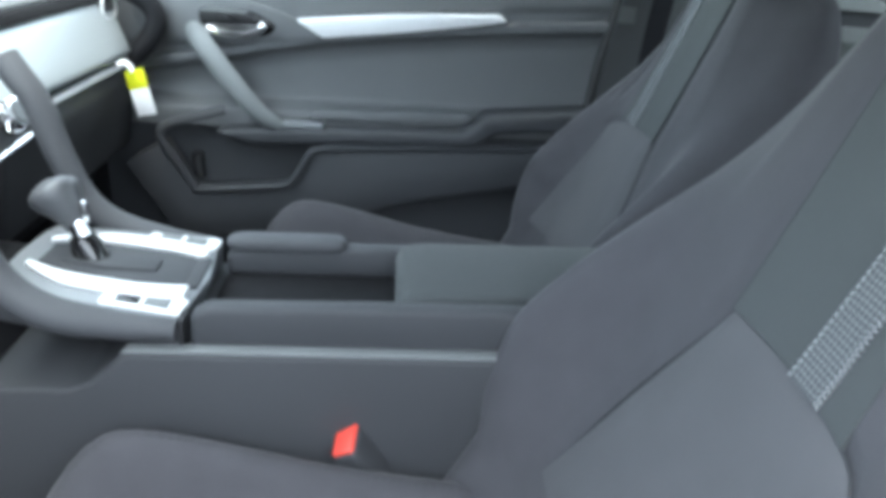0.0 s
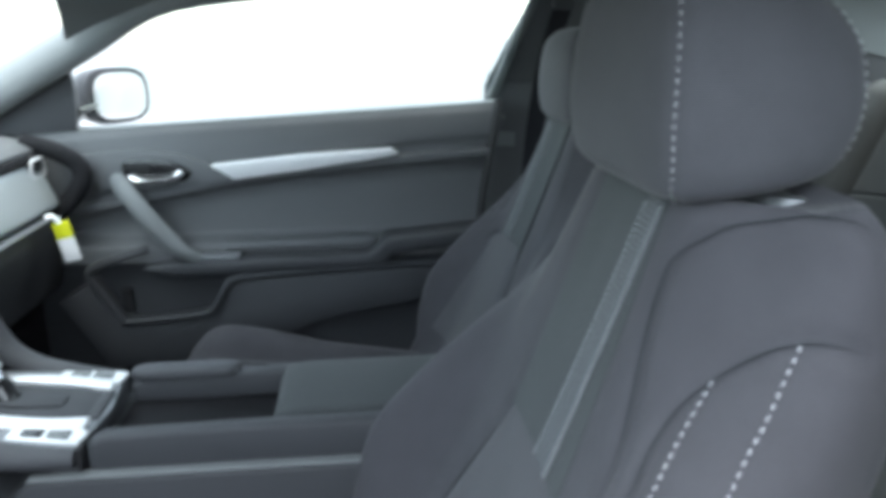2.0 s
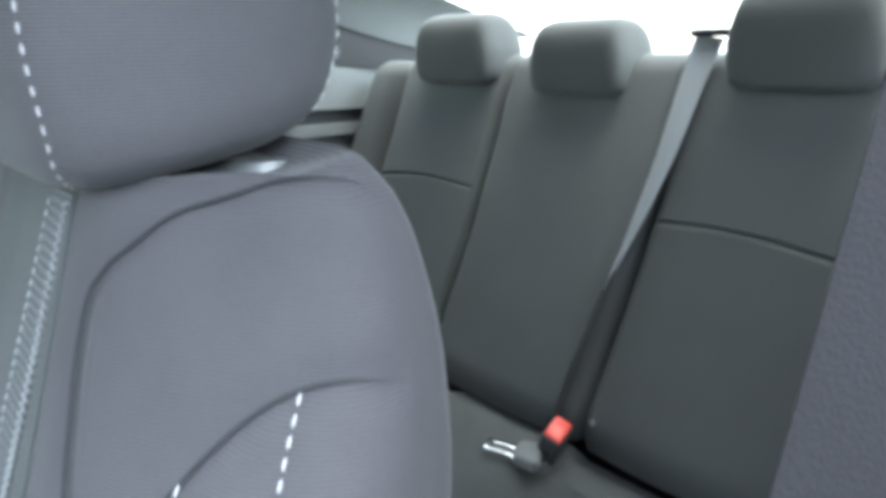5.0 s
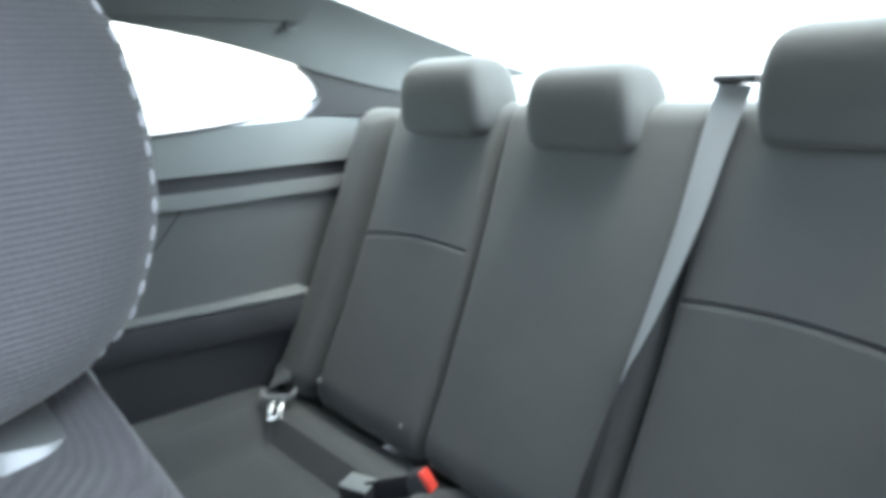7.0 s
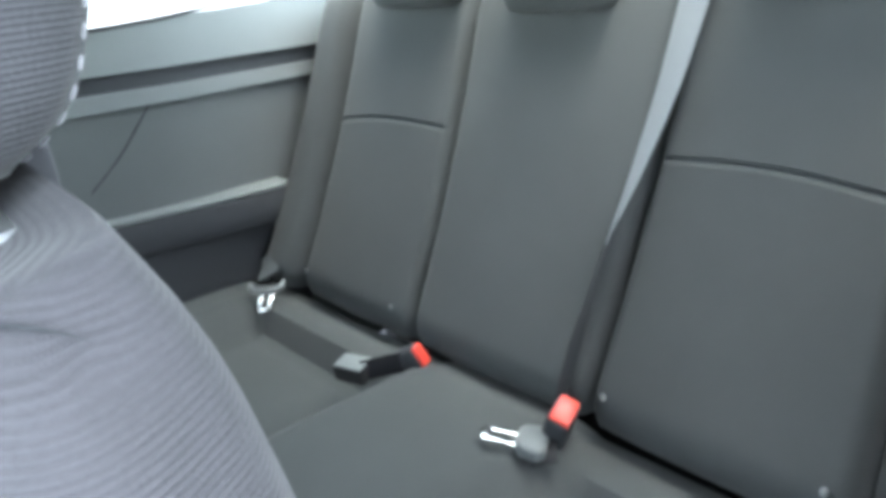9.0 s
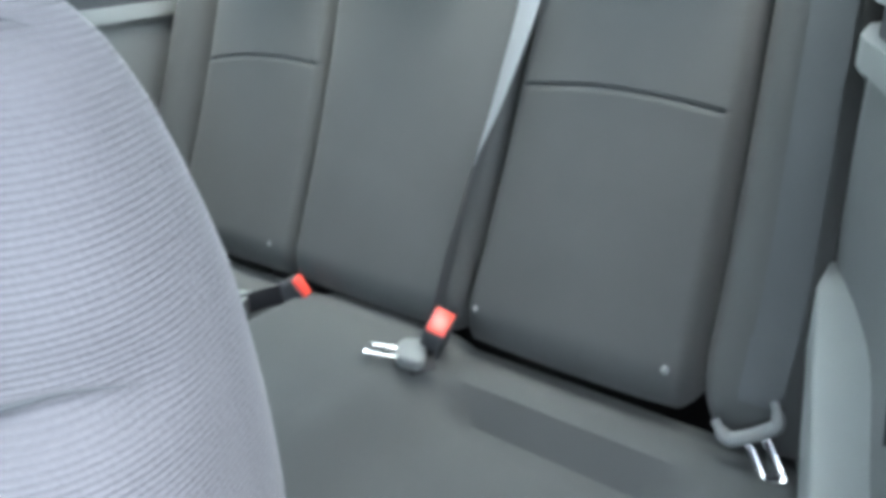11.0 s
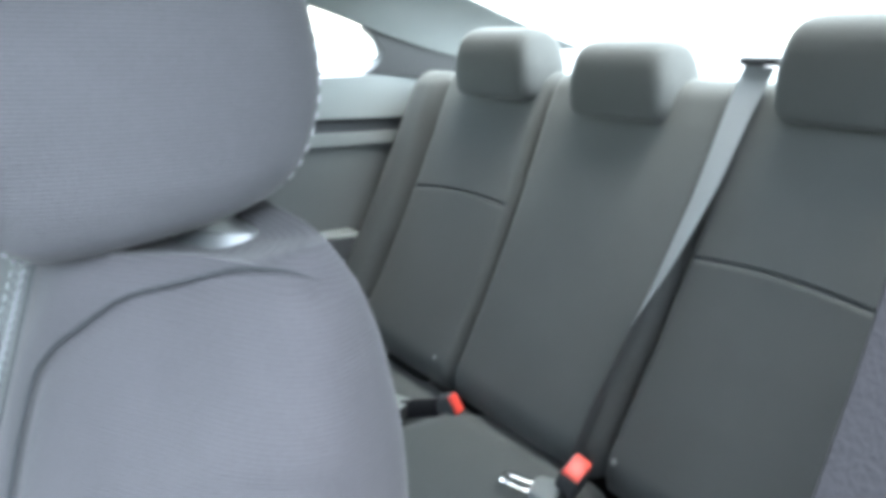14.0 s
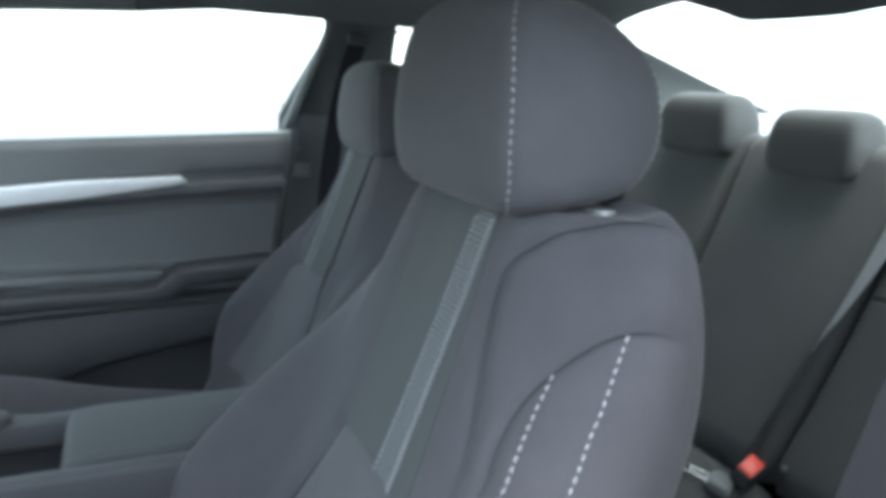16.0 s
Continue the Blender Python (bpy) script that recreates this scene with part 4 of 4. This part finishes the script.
part("rail_pad", loft([[Vector((x, 0.080 + 0.018 * k * math.copysign(abs(math.cos(a)) ** 0.7, math.cos(a)), 0.508 + 0.012 * k * math.copysign(abs(math.sin(a)) ** 0.7, math.sin(a)))) for a in (2 * math.pi * i / 20 for i in range(20))] for x, k in ((-0.374, 0.45), (-0.368, 0.8), (-0.355, 0.97), (-0.33, 1.0), (-0.24, 1.0), (-0.222, 0.95), (-0.213, 0.7), (-0.210, 0.4))]), LEG, console, "rounded padded rail beside the bin")
part("armrest_lid", prism([(-0.138, 0.462), (-0.142, 0.505), (-0.130, 0.520), (-0.10, 0.524), (0.28, 0.526), (0.285, 0.462)], "y", -0.0955, 0.0655, 0.008, 3), INSERT, console, "padded cloth armrest lid")
part("bin_lip", prism([(-0.372, 0.486), (-0.372, 0.492), (-0.143, 0.494), (-0.143, 0.486)], "y", -0.0955, -0.086, 0.002), TRIM, console, "pale inner lip of the bin")
part("bin_floor", box(-0.374, -0.138, -0.096, 0.066, 0.455, 0.4655, 0.002), CARPET, console)
part("front_body", prism([(-0.385, 0.462), (-0.385, 0.494), (-0.60, 0.521), (-0.612, 0.515), (-0.60, 0.495), (-0.50, 0.47)], "y", -0.124, 0.094, 0.008, 3), LEG, console, "grey gear selector housing")
SLOPE = 0.125


def plate_z(x):
    return 0.4965 + (-0.385 - x) * SLOPE


def on_plate(outline, low, high, bevel=0.002):
    """A flat piece on the sloping gear plate from an (x, y) outline."""
    bm = prism(outline, "z", low, high, bevel)
    for v in bm.verts:
        v.co.z += plate_z(v.co.x)
    return bm


def spline_outline(points):
    return [(p.x, p.y) for p in spline([(x, y, 0) for x, y in points], 2, True)]


def crescent(side):
    outer = spline([(-0.582, side * 0.040, 0), (-0.53, side * 0.070, 0), (-0.45, side * 0.077, 0), (-0.392, side * 0.066, 0)], 6)
    inner = spline([(-0.392, side * 0.042, 0), (-0.45, side * 0.051, 0), (-0.53, side * 0.047, 0), (-0.582, side * 0.030, 0)], 6)
    return [(p.x, p.y - 0.012) for p in outer + inner]


part("plate_surround", on_plate(spline_outline([(-0.603, -0.075), (-0.58, -0.104), (-0.48, -0.117), (-0.388, -0.120), (-0.388, 0.092), (-0.48, 0.090), (-0.58, 0.078), (-0.603, 0.050)]), -0.004, 0.0035, 0.003), PLATE, console, "satin grey plate round the gear selector")
part("gate", on_plate([(-0.575, -0.042), (-0.53, -0.058), (-0.43, -0.062), (-0.40, -0.05), (-0.40, 0.028), (-0.43, 0.038), (-0.53, 0.034), (-0.575, 0.018)], 0.002, 0.006), PLASTIC, console, "dark selector gate")
for side in (-1, 1):
    part("silver_crescent", on_plate(crescent(side), 0.003, 0.011, 0.003), SILVER, console, "satin silver crescent beside the gear selector")
    y = -0.012 + side * 0.088
    part("switch_frame", on_plate([(-0.478, y - 0.012), (-0.388, y - 0.017), (-0.384, y + 0.017), (-0.395, y + 0.02), (-0.478, y + 0.010)], 0.001, 0.007), SILVER, console, "silver switch frame")
    part("switch_button", on_plate([(-0.462, y - 0.008), (-0.435, y - 0.009), (-0.435, y + 0.009), (-0.462, y + 0.008)], 0.007, 0.0095), GLOSS if side < 0 else TRIM, console, "small rocker switch")
    part("switch_button", on_plate([(-0.430, y - 0.009), (-0.402, y - 0.011), (-0.402, y + 0.011), (-0.430, y + 0.009)], 0.007, 0.0095), TRIM, console, "small rocker switch")
part("plate_end", on_plate([(-0.400, -0.05), (-0.384, -0.05), (-0.384, 0.03), (-0.400, 0.03)], 0.001, 0.008), PLASTIC, console)
part("selector_boot", on_plate([(-0.552, -0.03), (-0.50, -0.036), (-0.44, -0.025), (-0.44, 0.005), (-0.50, 0.014), (-0.552, 0.008)], 0.005, 0.010), PLASTIC, console, "dark selector slide")
for ym in (0.112, -0.130):
    leg = spline([(-0.655, ym + 0.016, 0.735), (-0.638, ym + 0.010, 0.712), (-0.617, ym + 0.005, 0.68), (-0.596, ym, 0.61), (-0.570, ym, 0.546), (-0.525, ym - 0.004, 0.512), (-0.46, ym - 0.008 * (ym > 0), 0.496), (-0.388, ym - 0.014 * (ym > 0), 0.490)], 6)
    part("console_leg", tube(leg, [table(k / 42, [(0, 0.020), (0.5, 0.019), (0.75, 0.020), (1, 0.012)]) for k in range(43)], 14, 0.9), LEG, console, "grey sweeping leg up to the dashboard")
# Recess wall in carpet black: the shade under the overhang as colour.
part("foot_side", prism([(-0.62, 0.05), (-0.62, 0.49), (-0.70, 0.50), (-0.95, 0.60), (-0.95, 0.05)], "y", -0.105, 0.09, 0.01), CARPET, console)
part("side_gap", box(-0.388, -0.382, -0.1265, -0.10, 0.458, 0.500, 0.001), RUBBER, console)

shifter = thing("gear_selector", "dark gear selector with chrome collar", "gear lever", (-0.54, -0.005, 0.515))
part("collar", tube([(-0.522, -0.008, 0.515), (-0.528, -0.006, 0.535), (-0.533, -0.004, 0.548)], [0.022, 0.019, 0.015], 16), GLOSS, shifter, "black selector collar")
part("stem", tube([(-0.530, -0.005, 0.545), (-0.537, -0.002, 0.566)], [0.014, 0.012], 14), CHROME, shifter, "chrome stem")
part("knob", tube(spline([(-0.536, -0.002, 0.560), (-0.548, 0.001, 0.580), (-0.562, 0.006, 0.598), (-0.572, 0.010, 0.612)], 3), [0.013, 0.016, 0.019, 0.022, 0.026, 0.030, 0.032, 0.029, 0.020, 0.006], 18, 0.85), KNOB, shifter, "dark leather knob")
part("shift_button", box(-0.530, -0.522, -0.006, 0.004, 0.565, 0.592, 0.002), CHROME, shifter, "chrome shift button")

# ---- dashboard ----
dash = thing("dashboard", "dark dashboard with silver band and centre stack", "dashboard", (-0.9, 0, 0.3))
part("dash_top", prism([(-1.15, 0.785), (-0.90, 0.808), (-0.80, 0.806), (-0.735, 0.792), (-0.715, 0.776), (-0.73, 0.766), (-0.85, 0.72), (-1.15, 0.70)], "y", -0.73, 0.70, 0.008, 3), SOFT, dash, "soft dark dashboard top")
part("shadow_slot", prism([(-0.75, 0.774), (-0.709, 0.772), (-0.704, 0.754), (-0.76, 0.750)], "y", 0.15, 0.645, 0.001), CARPET, dash)
part("trim_panel", prism([(-0.75, 0.7535), (-0.712, 0.7530), (-0.705, 0.740), (-0.696, 0.712), (-0.686, 0.684), (-0.678, 0.660), (-0.685, 0.650), (-0.75, 0.640)], "y", 0.15, 0.655, 0.005, 3), SATIN, dash, "pale satin grey dashboard panel")
part("thin_strip", prism([(-0.690, 0.644), (-0.674, 0.642), (-0.671, 0.636), (-0.690, 0.632)], "y", 0.17, 0.61, 0.002), PLATE, dash, "thin silver strip")
part("glove_box", prism([(-0.70, 0.632), (-0.685, 0.60), (-0.71, 0.46), (-0.85, 0.40), (-0.90, 0.64)], "y", 0.14, 0.68, 0.010, 3), RUBBER, dash, "dark glove box")
part("under_cover", box(-1.10, -0.80, 0.10, 0.72, 0.36, 0.66, 0.02), CARPET, dash)
vent = part("vent_frame", tube([Vector((-0.702, 0.628 + 0.032 * math.copysign(abs(math.cos(a)) ** 0.5, math.cos(a)), 0.742 + 0.020 * math.copysign(abs(math.sin(a)) ** 0.5, math.sin(a)))) for a in (2 * math.pi * i / 32 for i in range(33))], 0.003, 8), SILVER, dash, "silver rimmed side air vent")
part("vent_mouth", box(-0.75, -0.704, 0.597, 0.659, 0.723, 0.761, 0.004), GLOSS, vent)
for z in (0.735, 0.743, 0.751):
    part("vent_slat", box(-0.706, -0.700, 0.600, 0.656, z - 0.001, z + 0.001, 0), PLASTIC, vent)
part("end_cap", tube(spline([(-0.745, 0.672, 0.792), (-0.690, 0.676, 0.775), (-0.645, 0.68, 0.748), (-0.632, 0.68, 0.716), (-0.652, 0.68, 0.676), (-0.70, 0.676, 0.632), (-0.76, 0.67, 0.60)], 6), 0.019, 12, 1.2), CARPET, dash, "dark rounded end of the dashboard")
stack = part("console_face", prism([(-0.80, 0.775), (-0.735, 0.770), (-0.672, 0.640), (-0.668, 0.612), (-0.70, 0.59), (-0.85, 0.59)], "y", -0.15, 0.185, 0.008, 3), PLASTIC, dash, "dark centre control panel")
up = Vector((-0.063, 0, 0.13)).normalized()
out = Vector((0.13, 0, 0.063)).normalized()


def on_stack(y, h):
    """A point of the control panel's face: across, and up along it."""
    return Vector((-0.672, y, 0.640)) + up * h


def stack_tile(y0, y1, h0, h1, lift, depth=0.004):
    a, c, d, e = on_stack(y0, h0), on_stack(y1, h0), on_stack(y1, h1), on_stack(y0, h1)
    return loft([[p + out * k for p in (a, c, d, e)] for k in (0, lift)])


part("display_glass", stack_tile(-0.12, 0.135, 0.062, 0.138, 0.005), GLOSS, stack, "black gloss display")
part("control_plate", stack_tile(-0.13, 0.172, 0.004, 0.056, 0.004), GLOSS, stack, "black climate control plate")
for k in range(7):
    y = -0.10 + 0.032 * k
    part("control_button", stack_tile(y, y + 0.022, 0.008, 0.018, 0.007), PLASTIC, stack, "small grey climate button")
    part("button_legend", stack_tile(y + 0.006, y + 0.016, 0.012, 0.0145, 0.0076), LEGEND, stack)
part("climate_readout", stack_tile(-0.02, 0.095, 0.026, 0.050, 0.0055), PLASTIC, stack, "dim grey climate readout")
part("lower_chrome_strip", tube([(-0.664, -0.14, 0.612), (-0.660, 0.06, 0.613), (-0.662, 0.172, 0.618)], 0.006, 10), CHROME, stack, "chrome strip under the controls")
kn = part("climate_knob", tube([on_stack(0.143, 0.012), on_stack(0.143, 0.012) + out * 0.012, on_stack(0.143, 0.012) + out * 0.024], [0.025, 0.024, 0.021], 24), CHROME, stack, "chrome ringed climate knob")
part("knob_face", tube([on_stack(0.143, 0.012) + out * 0.023, on_stack(0.143, 0.012) + out * 0.026], 0.015, 20), TRIM, kn)
part("volume_knob", tube([on_stack(0.15, 0.10), on_stack(0.15, 0.10) + out * 0.015], 0.012, 16), CHROME, stack, "small chrome knob")

tag = thing("hang_tag", "yellow and white paper tag on a white loop", "tag", (-0.62, 0.55, 0.65))
TP = Matrix.Translation((-0.640, 0.545, 0.640)) @ pose(0, 0, 0, 0, -14, -18)
part("loop", tube(spline([(-0.668, 0.545, 0.652), (-0.656, 0.545, 0.656), (-0.646, 0.545, 0.648), (-0.640, 0.545, 0.638)], 4), 0.005, 8, 0.5), WHITE, tag)
part("header", placed(box(-0.021, 0.021, -0.0008, 0.0008, -0.034, 0.002, 0.0004), TP), YELLOW, tag, "yellow upper card")
part("card", placed(box(-0.021, 0.021, -0.0008, 0.0008, -0.084, -0.034, 0.0004), TP), WHITE, tag, "white lower card")

# ---- belts ----
belt = thing("front_seat_belt", "dark grey woven seat belt hanging from the driver's pillar", "seat belt", (0.35, -0.78, 0.5))
part("webbing", ribbon(spline([(0.402, -0.735, 1.08), (0.381, -0.768, 1.02), (0.354, -0.780, 0.95), (0.328, -0.781, 0.88), (0.299, -0.781, 0.80), (0.227, -0.787, 0.60), (0.152, -0.795, 0.40), (0.10, -0.80, 0.25)], 6), Vector((0.60, -0.75, -0.25)), 0.046, 0.002), BELT, belt)
part("anchor_ring", box(0.382, 0.422, -0.760, -0.715, 1.065, 1.09, 0.006), PLASTIC, belt, "black upper belt anchor")
part("lower_anchor", box(0.07, 0.13, -0.82, -0.78, 0.19, 0.26, 0.006), PLASTIC, belt, "black lower belt anchor")

cbelt = thing("centre_rear_belt", "pale twisted centre rear belt running down the backrest gap", "seat belt", (1.1, -0.25, 0.5), "rear belts")
line = spline([(1.186, -0.232, 0.952), (1.160, -0.222, 0.885), (1.116, -0.210, 0.772), (1.066, -0.190, 0.655), (1.026, -0.175, 0.575), (0.975, -0.171, 0.480), (0.930, -0.170, 0.395), (0.905, -0.172, 0.350)], 6)
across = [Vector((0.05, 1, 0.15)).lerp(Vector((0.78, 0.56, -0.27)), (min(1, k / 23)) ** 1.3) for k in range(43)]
# One belt in two colours: light put into the upper, shade into the lower.
part("upper_webbing", ribbon(line[:25], across[:25], 0.047, 0.0018), PALEBELT, cbelt, "pale sunlit webbing")
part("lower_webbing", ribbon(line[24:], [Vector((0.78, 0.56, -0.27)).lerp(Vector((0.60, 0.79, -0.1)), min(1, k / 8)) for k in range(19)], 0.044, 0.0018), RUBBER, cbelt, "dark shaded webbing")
part("folded_webbing", ribbon(spline([(0.900, -0.172, 0.350), (0.882, -0.178, 0.354), (0.866, -0.187, 0.356), (0.852, -0.198, 0.350), (0.845, -0.206, 0.340)], 5), (-0.55, 0.8, 0), 0.036, 0.0018), RUBBER, cbelt, "dark shaded folded webbing end")
part("belt_guide", box(1.172, 1.196, -0.263, -0.205, 0.952, 0.964, 0.004), PLASTIC, cbelt, "black belt guide")

buckle((0.905, 0.100, 0.362), pose(0, 0, 0, -60, 0, 205), "red and black rear belt buckle lying on the bench", 0.05, 0.95)
buckle((0.893, -0.202, 0.394), pose(0, 0, 0, 25, 10, -40) @ pose(0, 0, 0, 0, 0, -32), "red and black rear belt buckle standing in the bench", 0.05, 1.12, 0.092)


def latch(at, turn, label, ends=0.010):
    ob = thing("belt_tongue", label, "belt tongue", (0, 0, 0), "belt tongues")
    m = Matrix.Translation(at) @ turn
    if ends > 0.015:
        part("grip", placed(tube(spline([(0, -0.034, ends), (0, -0.030, 0.002), (0, -0.018, -0.004), (0, 0.018, -0.004), (0, 0.030, 0.002), (0, 0.034, ends)], 4), [0.006] * 3 + [0.009] * 15 + [0.006] * 3, 10, 0.8), m), TRIM, ob, "grey plastic grip with turned-up ends")
    else:
        part("grip", placed(prism([(-0.030, 0.018), (-0.022, 0.028), (0.022, 0.028), (0.030, 0.018), (0.024, -0.008), (0.014, -0.013), (-0.014, -0.013), (-0.024, -0.008)], "x", -0.010, 0.010, 0.006, 3), m), TRIM, ob, "grey wedge-shaped plastic grip")
    for y in (-0.010, 0.010):
        part("prong", placed(box(-0.0016, 0.0016, y - 0.0045, y + 0.0045, -0.052, -0.008, 0.001), m), CHROME, ob, "bright metal prong")
    part("prong_end", placed(box(-0.0016, 0.0016, -0.0145, 0.0145, -0.058, -0.047, 0.001), m), CHROME, ob, "bright metal prong end")
    return ob


latch((0.850, -0.172, 0.358), pose(0, 0, 0, 0, 100, -58), "bright metal belt tongue lying on the bench")
socket = thing("belt_socket", "grey plastic belt socket block on the bench", "belt buckle", (0.89, 0.27, 0.29))
BT = Matrix.Translation((0.825, 0.178, 0.352)) @ pose(0, 0, 0, 0, -6, 18)
# One grey box: black sides and pale top hold its shade and light.
part("block", placed(box(-0.020, 0.020, -0.028, 0.028, -0.022, 0.006, 0.004), BT), RUBBER, socket)
part("lit_top", placed(box(-0.019, 0.019, -0.027, 0.027, 0.004, 0.009, 0.003), BT), QUARTER, socket, "top face paled as lit from above")
part("strap", ribbon([(0.828, 0.160, 0.347), (0.86, 0.135, 0.352), (0.89, 0.118, 0.352)], (0.2, 0, 1), 0.034, 0.004), BELT, socket)

for s in (1, -1):
    ob = thing("outer_rear_belt", "grey outer rear belt lying down the side bolster", "seat belt", (1.0, s * 0.62, 0.5), "rear belts")
    run = [(1.175, 0.575, 0.945), (1.118, 0.588, 0.83), (1.048, 0.600, 0.66), (0.988, 0.610, 0.52), (0.928, 0.612, 0.40)] if s < 0 else [(0.945, 0.650, 0.395), (0.930, 0.625, 0.380), (0.908, 0.590, 0.370)]
    part("webbing", ribbon(spline([(x, s * y, z) for x, y, z in run], 6), (0.1, 1, 0), 0.046, 0.0018), GREYBELT, ob)
    part("hem", ribbon([Vector((run[-2][0], s * run[-2][1], run[-2][2])).lerp(Vector((run[-1][0], s * run[-1][1], run[-1][2])), k) + Vector((-0.003, 0, 0.001)) for k in (0.45, 0.7, 0.95)], (0.1, 1, 0), 0.047, 0.0018), GREYBELT, ob, "doubled sewn hem")
    if s < 0:
        latch((0.912, -0.612, 0.378), pose(0, 0, 0, -38, 25, -5), "pale belt tongue hanging at the bench edge", 0.022)
    else:
        latch((0.888, 0.566, 0.358), pose(0, 0, 0, 0, 60, 49), "pale belt tongue lying at the bolster foot", 0.016)

pbelt = thing("passenger_belt", "dark grey belt hanging down the far door pillar", "seat belt", (0.44, 0.73, 0.7), "front belts")
part("webbing", ribbon(spline([(0.455, 0.672, 1.085), (0.435, 0.715, 0.98), (0.425, 0.745, 0.88), (0.41, 0.755, 0.72), (0.40, 0.75, 0.50)], 5), (1, 0.1, 0.1), 0.046, 0.002), BELT, pbelt)
part("anchor_ring", box(0.43, 0.48, 0.665, 0.685, 1.07, 1.10, 0.005), PLASTIC, pbelt, "black upper belt anchor")

hook = thing("coat_hook", "small grey plastic coat hook on the rear roof panel", "coat hook", (1.05, 0.664, 1.093))
HK = Matrix.Translation((1.052, 0.664, 1.092)) @ pose(0, 0, 0, -25, 0, 0)
part("plate", placed(box(-0.013, 0.013, -0.004, 0.002, -0.010, 0.010, 0.003), HK), LINER, hook)
part("lip", placed(tube(spline([(-0.008, -0.004, 0.004), (-0.006, -0.010, -0.004), (0.006, -0.010, -0.004), (0.008, -0.004, 0.004)], 4), 0.0022, 8), HK), PLASTIC, hook)
